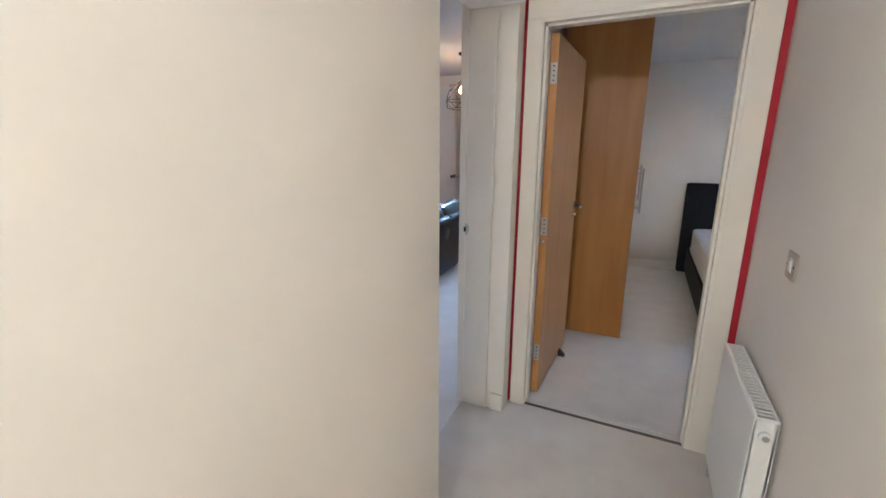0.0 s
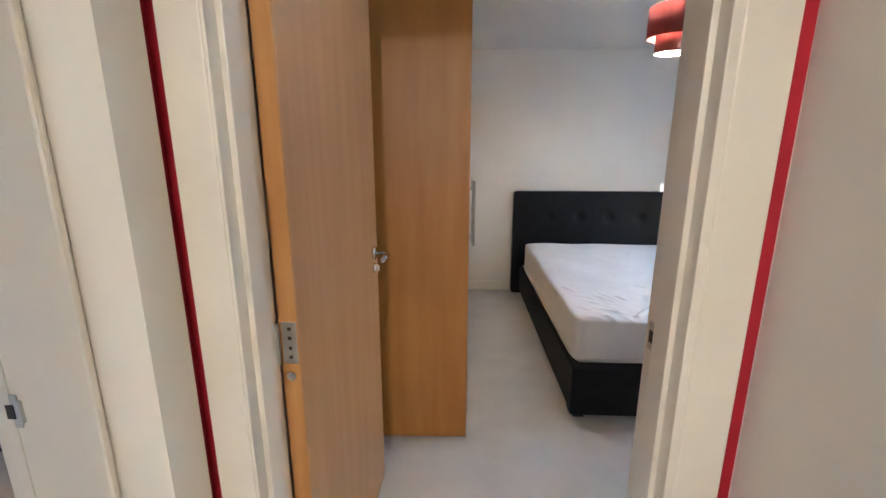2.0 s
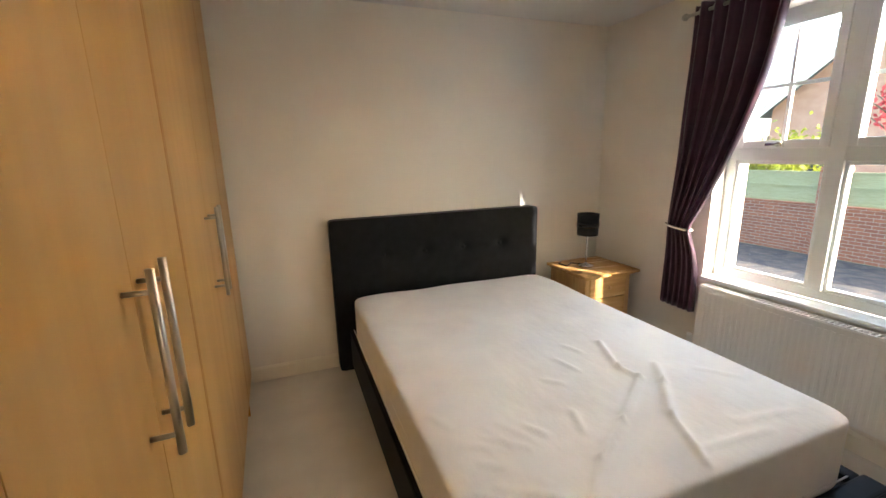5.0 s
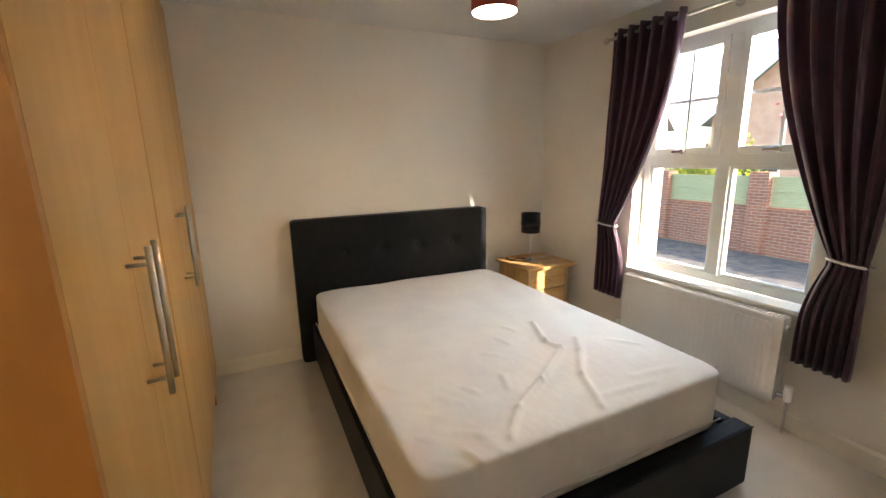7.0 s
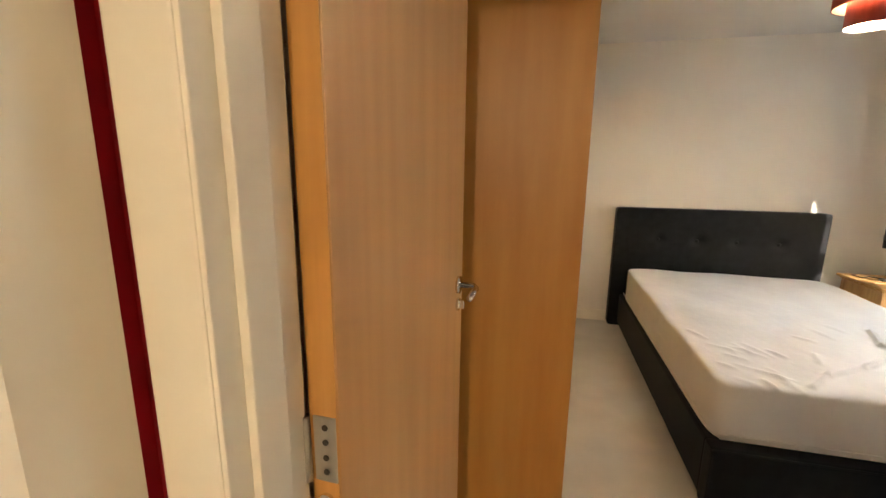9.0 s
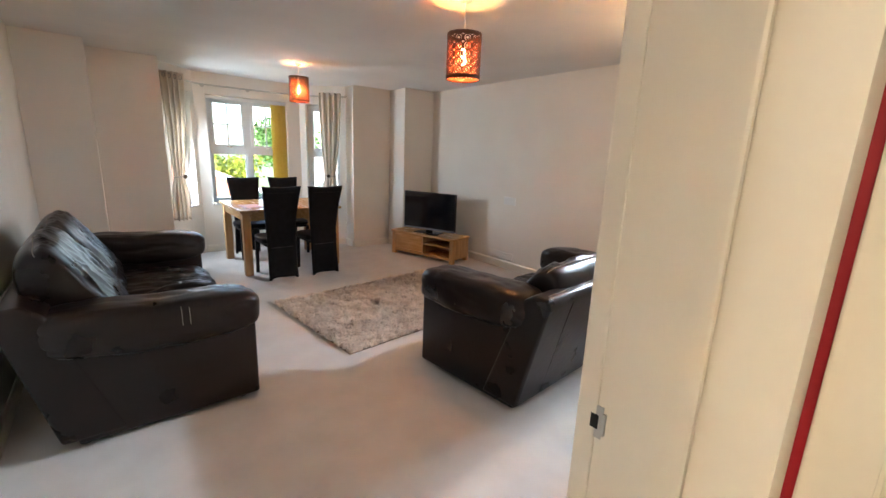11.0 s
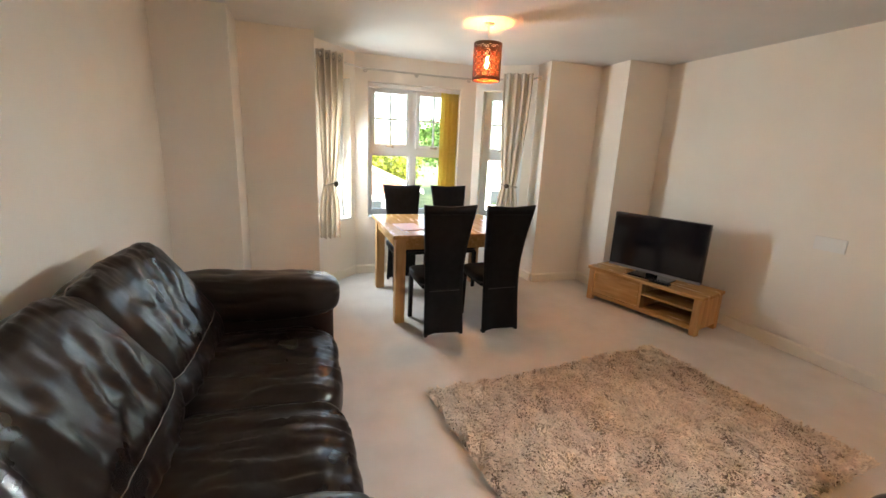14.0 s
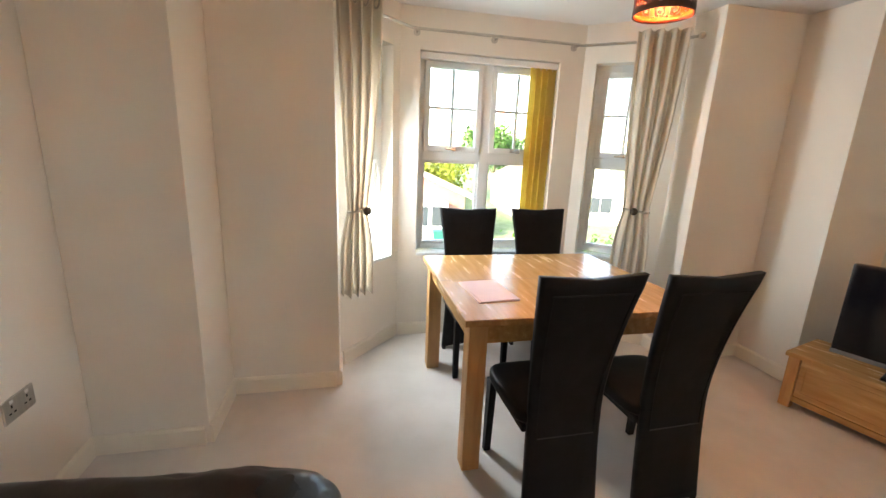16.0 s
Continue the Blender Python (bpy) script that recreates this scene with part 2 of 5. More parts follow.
# ---- mesh helpers ----
def link(name, bm, mat, parent=None, label="", smooth=False):
    me = bpy.data.meshes.new(name)
    bmesh.ops.recalc_face_normals(bm, faces=bm.faces)
    for f in bm.faces:
        f.smooth = smooth
    bm.to_mesh(me)
    bm.free()
    me.materials.append(mat)
    ob = new(name, me)
    if parent:
        ob.parent = parent
    if label:
        tagged(ob, label)
    return ob


def part(name, bm, mat, parent, label="", smooth=False):
    return link(name, bm, mat, parent, label, smooth)


def thing(name, label, category, m=None, group="", kind=""):
    ob = new(name)
    ob.empty_display_size = 0.1
    if m is not None:
        ob.matrix_basis = m
    return tagged(ob, label, category, group, kind)


def box(x0, x1, y0, y1, z0, z1, bevel=0.0, seg=2, bm=None):
    b = bmesh.new()
    bmesh.ops.create_cube(b, size=1.0)
    for v in b.verts:
        v.co = Vector(((x0 + x1) / 2 + v.co.x * (x1 - x0), (y0 + y1) / 2 + v.co.y * (y1 - y0), (z0 + z1) / 2 + v.co.z * (z1 - z0)))
    if bevel:
        bmesh.ops.bevel(b, geom=b.edges[:], offset=bevel, segments=seg, profile=0.6, affect="EDGES")
    return add(bm, b)


def add(bm, b):
    if bm is None:
        return b
    me = bpy.data.meshes.new("tmp")
    b.to_mesh(me)
    b.free()
    bm.from_mesh(me)
    bpy.data.meshes.remove(me)
    return bm


def cyl(p0, p1, r0, r1=None, seg=16, bm=None, caps=True):
    p0, p1 = Vector(p0), Vector(p1)
    b = bmesh.new()
    bmesh.ops.create_cone(b, cap_ends=caps, segments=seg, radius1=r0, radius2=r0 if r1 is None else r1, depth=(p1 - p0).length)
    q = (p1 - p0).to_track_quat("Z", "Y").to_matrix().to_4x4()
    bmesh.ops.transform(b, matrix=Matrix.Translation((p0 + p1) / 2) @ q, verts=b.verts)
    return add(bm, b)


def lathe(profile, seg=32, bm=None):
    """A turned shape about z from (radius, height) pairs."""
    b = bm or bmesh.new()
    rings = []
    for r, z in profile:
        rings.append([b.verts.new((r * math.cos(2 * math.pi * i / seg), r * math.sin(2 * math.pi * i / seg), z)) for i in range(seg)])
    for a, c in zip(rings, rings[1:]):
        for i in range(seg):
            b.faces.new((a[i], a[(i + 1) % seg], c[(i + 1) % seg], c[i]))
    return b


def tube(points, r, seg=8, bm=None):
    """A round rod along the points."""
    b = bm or bmesh.new()
    pts = [Vector(p) for p in points]
    rings = []
    for i, p in enumerate(pts):
        d = (pts[min(i + 1, len(pts) - 1)] - pts[max(i - 1, 0)]).normalized()
        u = d.orthogonal().normalized() if not rings else (u - d * u.dot(d)).normalized()
        w = d.cross(u)
        rings.append([b.verts.new(p + r * (math.cos(2 * math.pi * k / seg) * u + math.sin(2 * math.pi * k / seg) * w)) for k in range(seg)])
    for a, c in zip(rings, rings[1:]):
        for k in range(seg):
            b.faces.new((a[k], a[(k + 1) % seg], c[(k + 1) % seg], c[k]))
    b.faces.new(rings[0][::-1])
    b.faces.new(rings[-1])
    return b


def cushion(size, power=5.0, cuts=11, wrinkle=0.0, seed=0.0, freq=6.0, shape=None):
    """A soft rounded block of the given size, centred, with creases."""
    b = bmesh.new()
    bmesh.ops.create_cube(b, size=2.0)
    bmesh.ops.subdivide_edges(b, edges=b.edges[:], cuts=cuts, use_grid_fill=True)
    for v in b.verts:
        p = v.co
        k = (abs(p.x) ** power + abs(p.y) ** power + abs(p.z) ** power) ** (1 / power)
        q = Vector((p.x / k * size[0] / 2, p.y / k * size[1] / 2, p.z / k * size[2] / 2))
        if wrinkle:
            w = noise.noise(Vector((q.x * freq * 0.6 + seed, q.y * freq, q.z * freq))) + 0.5 * noise.noise(Vector((q.x * freq * 2.2, q.y * freq * 1.4 + seed, q.z * freq * 2)))
            if freq > 6.6 or wrinkle > 0.02:
                w -= 0.75 * max(0.0, 0.12 - abs(noise.noise(Vector((q.x * 2.2 + seed, q.y * 11 + q.x * 5, q.z * 11 + seed))))) / 0.12
            q += p.normalized() * wrinkle * w
        v.co = shape(q) if shape else q
    return b


def prism(outline, depth, axis="x", start=0.0, bevel=0.0):
    """An outline of (a, b) pairs pulled along an axis: (y, z) along x, (x, z) along y, (x, y) along z."""
    b = bmesh.new()
    def put(p, d):
        return {"x": (d, p[0], p[1]), "y": (p[0], d, p[1]), "z": (p[0], p[1], d)}[axis]
    lo = [b.verts.new(put(p, start)) for p in outline]
    hi = [b.verts.new(put(p, start + depth)) for p in outline]
    b.faces.new(lo)
    b.faces.new(hi[::-1])
    for i in range(len(outline)):
        j = (i + 1) % len(outline)
        b.faces.new((lo[i], hi[i], hi[j], lo[j]))
    bmesh.ops.recalc_face_normals(b, faces=b.faces)
    if bevel:
        bmesh.ops.bevel(b, geom=b.edges[:], offset=bevel, segments=3, profile=0.6, affect="EDGES")
    return b


def moved(b, m):
    bmesh.ops.transform(b, matrix=m, verts=b.verts)
    return b


def structure(name, bm, mat, label="", category="", m=None):
    ob = link(name, bm, mat)
    if m is not None:
        ob.matrix_basis = m
    return tagged(ob, label, category, kind="structure")


def wall_bm(length, thick, holes=(), height=2.4, z0=0.0):
    """A wall along local x, its room face at y = 0 and its back at y = thick, with holes (x0, x1, z0, z1)."""
    b = bmesh.new()
    x = 0.0
    for h0, h1, a, c in sorted(holes):
        if h0 > x:
            box(x, h0, 0, thick, z0, height, bm=b)
        if a > z0:
            box(h0, h1, 0, thick, z0, a, bm=b)
        if c < height:
            box(h0, h1, 0, thick, c, height, bm=b)
        x = h1
    if x < length:
        box(x, length, 0, thick, z0, height, bm=b)
    return b


# ---- structure ----
WALL_LABEL = "plain magnolia painted plaster wall"
structure("floor_hall", box(-0.58, 0.9, -1.9, 2.125, -0.12, 0), M_CARPET, "pale beige fitted hall carpet", "floor")
structure("floor_bedroom", box(-0.58, 3.3, 2.132, 5.95, -0.12, 0), M_CARPET, "pale beige fitted bedroom carpet", "floor")
structure("floor_living", box(-7.3, -0.584, 0.5, 5.7, -0.12, 0), M_CARPET, "pale beige fitted living room carpet", "floor")
structure("ceiling", box(-7.15, 3.3, -1.95, 5.95, 2.4, 2.6), M_CEIL, "smooth white painted ceiling", "ceiling")
structure("wall_bedroom_north", box(-0.42, 2.92, 5.66, 5.95, 0, 2.4), M_WALL, WALL_LABEL, "wall")
structure("wall_bedroom_east", wall_bm(4.05, 0.3, [(1.66, 2.76, 0.64, 2.17)]), M_WALL, WALL_LABEL, "wall", pose(2.92, 1.9, 0, 0, 0, 90) @ Matrix.Scale(-1, 4, (0, 1, 0)))
structure("wall_hall_end", wall_bm(1.039, 0.06, [(0.075, 0.94, 0, 2.03)]), M_RED, "deep red painted end wall of the hall", "wall", pose(-0.36, 2.07, 0))
structure("wall_hall_return", box(-0.58, -0.361, 2.045, 2.128, 0, 2.4), M_RED, "deep red painted return beside the doorway", "wall")
structure("wall_bedroom_south", wall_bm(3.34, 0.058, [(0.135, 1.0, 0, 2.03)]), M_WALL, WALL_LABEL, "wall", pose(-0.42, 2.132, 0))
structure("wall_divider", box(-0.58, -0.42, 2.13, 5.95, 0, 2.4), M_WALL, WALL_LABEL, "wall")
structure("wall_pier", box(-0.58, -0.347, 1.95, 2.043, 0, 2.4), M_GLOSS, "cream pier beside the living room doorway", "wall")
structure("wall_lintel", box(-0.58, -0.318, 1.094, 1.948, 2.06, 2.4), M_WALL, WALL_LABEL, "wall")
structure("wall_hall_west", box(-0.58, -0.318, -1.9, 1.092, 0, 2.4, 0.004), M_WALL, WALL_LABEL, "wall")
structure("wall_hall_east", box(0.68, 0.9, -1.9, 2.068, 0, 2.4), M_WALL, WALL_LABEL, "wall")
structure("wall_hall_south", box(-0.318, 0.68, -1.9, -1.7, 0, 2.4), M_WALL, WALL_LABEL, "wall")
structure("wall_living_south", box(-6.3, -0.584, 0.5, 0.78, 0, 2.4), M_WALL, WALL_LABEL, "wall")
structure("wall_living_north", wall_bm(5.75, 0.28, [(4.36, 5.5, 0.69, 2.13)]), M_WALL, WALL_LABEL, "wall", pose(-6.33, 5.4, 0))
structure("wall_chimney_south", box(-6.35, -5.65, 0.782, 1.28, 0, 2.4, 0.004), M_WALL, WALL_LABEL, "wall")
structure("wall_chimney_north", box(-6.35, -5.66, 4.87, 5.398, 0, 2.4, 0.004), M_WALL, WALL_LABEL, "wall")
structure("wall_nib_south", box(-6.36, -6.08, 1.282, 1.89, 0, 2.4, 0.004), M_WALL, WALL_LABEL, "wall")
structure("wall_nib_north", box(-6.36, -6.08, 4.24, 4.868, 0, 2.4, 0.004), M_WALL, WALL_LABEL, "wall")
BAY = [Vector((-6.33, 1.89, 0)), Vector((-6.77, 2.31, 0)), Vector((-6.77, 3.70, 0)), Vector((-6.33, 4.24, 0))]


def along(a, b):
    """The pose of a wall from a to b, outside to its right hand."""
    d = b - a
    return pose(a.x, a.y, 0, 0, 0, math.degrees(math.atan2(d.y, d.x))), d.length


BAY_HOLES = [(0.09, 0.53, 0.655, 2.13), (0.14, 1.20, 0.655, 2.13), (0.09, 0.60, 0.655, 2.13)]
for i, (a, c, hole) in enumerate(zip(BAY, BAY[1:], BAY_HOLES)):
    m, length = along(a, c)
    structure("wall_bay_%d" % (i + 1), wall_bm(length, 0.18, [hole]), M_WALL, "magnolia painted wall of the bay", "wall", m)


def skirting(name, a, c, off=0.0):
    """A skirting board from a to c, its front to the left hand of the way."""
    d = Vector((c[0] - a[0], c[1] - a[1], 0))
    b = prism([(0, 0), (0.014, 0), (0.014, 0.085), (0.006, 0.1), (0, 0.1)], d.length, "x")
    ob = structure(name, b, M_GLOSS, "cream painted skirting board along the wall", "skirting", pose(a[0], a[1], 0.0, 0, 0, math.degrees(math.atan2(d.y, d.x))))
    return ob


for k, (a, c) in enumerate([((2.92, 5.66), (0.12, 5.66)), ((2.92, 2.2), (2.92, 5.64)), ((0.66, 2.19), (2.9, 2.19)), ((-0.585, 5.4), (-5.65, 5.4)), ((-5.66, 5.38), (-5.66, 4.87)), ((-5.67, 4.87), (-6.08, 4.87)),
                          ((-6.08, 4.85), (-6.08, 4.24)), ((-6.10, 4.24), (-6.33, 4.24)), ((-6.34, 4.22), (-6.765, 3.70)), ((-6.77, 3.69), (-6.77, 2.32)), ((-6.765, 2.30), (-6.34, 1.90)), ((-6.33, 1.89), (-6.08, 1.89)),
                          ((-6.08, 1.87), (-6.08, 1.28)), ((-6.06, 1.28), (-5.65, 1.28)), ((-5.65, 1.26), (-5.65, 0.79)), ((-5.64, 0.78), (-0.6, 0.78)), ((0.68, -1.6), (0.68, 2.05)), ((-0.318, 1.085), (-0.318, -1.6)), ((-0.58, 0.8), (-0.58, 1.09)), ((-0.58, 2.0), (-0.58, 5.38))]):
    skirting("baseboard_%d" % (k + 1), a, c)

# door frames
b = box(-0.285, -0.257, 2.056, 2.199, 0, 2.03, 0.002)
box(0.547, 0.58, 2.056, 2.205, 0, 2.03, 0.002, bm=b)
box(-0.257, 0.547, 2.056, 2.19, 2.0, 2.03, 0.002, bm=b)
box(-0.257, -0.245, 2.09, 2.145, 0, 1.99, 0.002, bm=b)
box(0.535, 0.547, 2.09, 2.15, 0, 1.99, 0.002, bm=b)
box(-0.245, 0.535, 2.09, 2.145, 1.988, 2.0, 0.002, bm=b)
structure("trim_bedroom_door_lining", b, M_GLOSS, "cream painted bedroom door lining with stop", "door frame")
# Added dark strip that draws the shadow line at the carpet's edge.
structure("trim_dark_carpet_edge", prism([(2.070, 0.0), (2.092, 0.0), (2.088, 0.005), (2.074, 0.005)], 0.79, "x", -0.25), M_DARKMETAL, "slim dark strip added for the shadowed carpet edge in the doorway", "threshold")


def architrave(name, x0, x1, y, z1, out, wl=0.075, w=0.075):
    """Two legs and a head round an opening; out is +1 or -1 along y."""
    d = 0.016 * out
    b = bmesh.new()
    for a, c in ((x0 - wl, x0), (x1, x1 + w)):
        box(a, c, min(y, y + d), max(y, y + d), 0, z1, 0.004, bm=b)
    box(x0 - wl, x1 + w, min(y, y + d), max(y, y + d), z1, z1 + w, 0.004, bm=b)
    structure(name, b, M_GLOSS, "cream painted moulded door architrave", "door frame")


architrave("trim_bedroom_door_hall", -0.262, 0.563, 2.0695, 2.018, -1, 0.074, 0.085)
architrave("trim_bedroom_door_inside", -0.275, 0.563, 2.1905, 2.018, 1)
b = box(-0.60, -0.44, 1.934, 1.948, 0, 2.06, 0.006)
structure("trim_living_door_lining", b, M_GLOSS, "cream painted living room door lining", "door frame")
b = box(-0.62, -0.582, 1.93, 1.995, 0, 2.1, 0.005)
structure("trim_living_architrave", b, M_GLOSS, "cream painted architrave inside the living room", "door frame")
b = box(-0.42, -0.347, 1.936, 1.9485, 0, 0.1, 0.004)
structure("baseboard_pier", b, M_GLOSS, "short cream skirting on the pier", "skirting")


def strike_plate(m):
    t = thing("strike_plate", "brushed steel strike plate on the door lining", "latch plate", m)
    part("plate", box(-0.014, 0.014, -0.003, 0, -0.03, 0.03, 0.001), M_STEEL, t)
    part("latch_hole", box(-0.007, 0.007, -0.0042, -0.0032, -0.013, 0.013), M_RUBBER, t, "dark latch hole")
    part("lip", box(0.014, 0.020, -0.006, 0.0, -0.02, 0.02, 0.001), M_STEEL, t)


strike_plate(pose(-0.585, 1.934, 1.02))
strike_plate(pose(0.547, 2.175, 1.065, 0, 0, -90))


# ---- windows ----
def window(name, m, w, z0, z1, zt, label, sill_depth, lights=2, sill_over=0.03):
    """A plastic window in an opening: local x along it, the room at negative y, the frame at y 0.10 to 0.16."""
    t = tagged(new(name), label, "window", kind="structure")
    t.matrix_basis = m
    y0, y1, e = 0.10, 0.16, 0.05
    fr = bmesh.new()
    box(0, e, y0, y1, z0, z1, 0.004, bm=fr)
    box(w - e, w, y0, y1, z0, z1, 0.004, bm=fr)
    box(e, w - e, y0, y1, z0, z0 + e, 0.004, bm=fr)
    box(e, w - e, y0, y1, z1 - e, z1, 0.004, bm=fr)
    box(e, w - e, y0 - 0.002, y1, zt - 0.035, zt + 0.035, 0.004, bm=fr)
    if lights == 2:
        box(w / 2 - 0.035, w / 2 + 0.035, y0 - 0.003, y1, z0 + e, z1 - e, 0.004, bm=fr)
    part("window_frame", fr, M_UPVC, t)
    spans = [(e, w / 2 - 0.035), (w / 2 + 0.035, w - e)] if lights == 2 else [(e, w - e)]
    for x0, x1 in spans:
        for lo, hi, upper in ((z0 + e, zt - 0.035, 0), (zt + 0.035, z1 - e, 1)):
            s = 0.042 if upper else 0.018
            b = bmesh.new()
            yy = y0 - 0.012 if upper else y0 + 0.01
            for q in ((x0, x0 + s, lo, hi), (x1 - s, x1, lo, hi), (x0 + s, x1 - s, lo, lo + s), (x0 + s, x1 - s, hi - s, hi)):
                box(q[0], q[1], yy, y1 - 0.01, q[2], q[3], 0.004, bm=b)
            sash = part("sash", b, M_UPVC, t)
            p = part("pane", box(x0 + s, x1 - s, 0.128, 0.132, lo + s, hi - s), M_GLASS, sash, "clear glass pane")
            p.visible_shadow = False
            if upper:
                xm, zm = (x0 + x1) / 2, (lo + hi) / 2
                part("glazing_bar", box(xm - 0.009, xm + 0.009, 0.120, 0.140, lo + s, hi - s), M_UPVC, sash)
                part("glazing_bar", box(x0 + s, x1 - s, 0.1215, 0.1385, zm - 0.009, zm + 0.009), M_UPVC, sash)
                h = box(xm - 0.055, xm + 0.03, yy - 0.028, yy - 0.016, lo + 0.012, lo + 0.028, 0.004)
                box(xm + 0.0, xm + 0.03, yy - 0.02, yy, lo + 0.006, lo + 0.034, 0.003, bm=h)
                part("window_handle", h, M_CHROME, sash, "small chrome casement handle")
    part("window_sill", box(0.002, w - 0.002, -sill_over, y0, z0 - 0.025, z0 - 0.001, 0.006), M_UPVC, t, "white window board")
    return t


window("window_1", pose(2.92, 4.66, 0, 0, 0, -90), 1.10, 0.665, 2.17, 1.42, "white plastic casement window with plum curtains", 0.2)
for i, (a, c, hole) in enumerate(zip(BAY, BAY[1:], BAY_HOLES)):
    m, length = along(a, c)
    window("window_%d" % (i + 2), m @ pose(hole[0], 0, 0), hole[1] - hole[0], 0.68, 2.13, 1.41, "white plastic casement window in the bay", 0.1, 2 if i == 1 else 1, sill_over=0.012)
window("window_5", pose(-1.97, 5.4, 0), 1.14, 0.715, 2.13, 1.47, "white plastic casement window facing the trees", 0.1)


# ---- curtains ----
def curtain(name, label, m, top, tie, bottom, zs, mat, folds, group, tie_mat, knob=0):
    """Curtain along local x, hung at y 0, gathered at the tie. top, tie and bottom are (x0, x1); zs their heights."""
    t = thing(name, label, "curtain", m, group)
    nu, nv = folds * 10, 40
    b = bmesh.new()
    grid = []
    for j in range(nv + 1):
        z = zs[0] + (zs[2] - zs[0]) * j / nv
        if z > zs[1]:
            k = (zs[0] - z) / (zs[0] - zs[1])
            k = k ** 1.7
            x0, x1 = (top[0] + (tie[0] - top[0]) * k, top[1] + (tie[1] - top[1]) * k)
            amp = 0.042 * (1 - k) + 0.022 * k
        else:
            k = (zs[1] - z) / (zs[1] - zs[2])
            s = math.sin(min(k * 1.6, 1) * math.pi / 2)
            x0, x1 = (tie[0] + (bottom[0] - tie[0]) * s, tie[1] + (bottom[1] - tie[1]) * s)
            amp = 0.022 + 0.014 * s
        row = []
        for i in range(nu + 1):
            u = i / nu
            ph = 2 * math.pi * folds * u
            wob = 0.35 * noise.noise(Vector((u * 7, z * 1.3, folds)))
            y = amp * math.sin(ph + wob) + 0.012 * noise.noise(Vector((u * 4, z * 2, 3)))
            row.append(b.verts.new((x0 + (x1 - x0) * u + 0.006 * math.cos(ph * 2), y, z + (0.008 * math.sin(ph) if j == nv else 0))))
        grid.append(row)
    for r, s in zip(grid, grid[1:]):
        for i in range(nu):
            b.faces.new((r[i], r[i + 1], s[i + 1], s[i]))
    ob = part("drape", b, mat, t, smooth=True)
    so = ob.modifiers.new("thickness", "SOLIDIFY")
    so.thickness = 0.004
    for i in range(folds):
        x = top[0] + (top[1] - top[0]) * (i + 0.5) / folds
        e = bmesh.new()
        lathe([(0.020, -0.003), (0.029, -0.003), (0.030, 0.0), (0.029, 0.003), (0.020, 0.003), (0.020, -0.003)], 16, e)
        moved(e, pose(x, -0.0, zs[0] - 0.045, 0, 90, 0))
        part("eyelet", e, M_STEEL, t, "steel curtain eyelet", True)
    pts = []
    xm, hw = (tie[0] + tie[1]) / 2, (tie[1] - tie[0]) / 2 + 0.012
    for i in range(25):
        a = 2 * math.pi * i / 24
        pts.append((xm + hw * math.cos(a), 0.04 * math.sin(a), zs[1] + 0.01 * math.cos(a)))
    part("tieback", tube(pts, 0.007, 6), tie_mat, t, "pale curtain tieback", True)
    if knob:
        k = lathe([(0, 0.0), (0.010, 0.0), (0.010, 0.035), (0.024, 0.04), (0.026, 0.05), (0.018, 0.06), (0, 0.062)], 20)
        part("tieback_knob", moved(k, pose(xm + 0.02, knob * 0.025, zs[1], -90 * knob)), M_DARKMETAL, t, "bronze holdback knob", True)
    return t


def pole(name, label, points, knob=True, brackets=(), out=Vector((0, 1, 0))):
    t = thing(name, label, "curtain pole")
    part("rod", tube(points, 0.010, 10), M_STEEL, t, smooth=True)
    for p in (points[0], points[-1]) if knob else ():
        s = bmesh.new()
        bmesh.ops.create_uvsphere(s, u_segments=14, v_segments=8, radius=0.021)
        part("finial", moved(s, Matrix.Translation(p)), M_STEEL, t, smooth=True)
    for p, q in brackets:
        k = cyl(p, q, 0.007, seg=10)
        cyl(Vector(q) + (Vector(p) - Vector(q)).normalized() * 0.008, q, 0.024, seg=16, bm=k)
        part("bracket", k, M_STEEL, t, smooth=False)
    return t


E_M = pose(2.835, 0, 0, 0, 0, 90)
curtain("curtain", "plum satin eyelet curtain tied back beside the window", E_M, (4.30, 4.83), (4.72, 4.885), (4.63, 4.88), (2.285, 0.965, 0.43), M_PLUM, 6, "bedroom curtains", M_CORD)
curtain("curtain", "plum satin eyelet curtain tied back beside the window", E_M, (3.26, 3.84), (3.33, 3.47), (3.32, 3.55), (2.285, 0.965, 0.42), M_PLUM, 6, "bedroom curtains", M_CORD)
pole("curtain_pole", "slim steel curtain pole above the bedroom window", [(2.835, 3.15, 2.245), (2.835, 4.90, 2.245)], True, [((2.835, 4.06, 2.245), (2.92, 4.06, 2.245)), ((2.835, 4.86, 2.245), (2.92, 4.86, 2.245)), ((2.835, 3.2, 2.245), (2.92, 3.2, 2.245))])
BAY_ROD = [(-6.17, 1.93, 2.235), (-6.30, 1.99, 2.235), (-6.66, 2.37, 2.235), (-6.67, 2.40, 2.235), (-6.67, 3.62, 2.235), (-6.655, 3.66, 2.235), (-6.30, 4.11, 2.235), (-6.17, 4.17, 2.235)]
pole("bay_curtain_pole", "thin bent steel curtain pole following the bay", BAY_ROD, True, [((-6.67, 2.98, 2.235), (-6.77, 2.98, 2.235)), ((-6.67, 2.42, 2.235), (-6.77, 2.42, 2.235)), ((-6.67, 3.6, 2.235), (-6.77, 3.6, 2.235))])
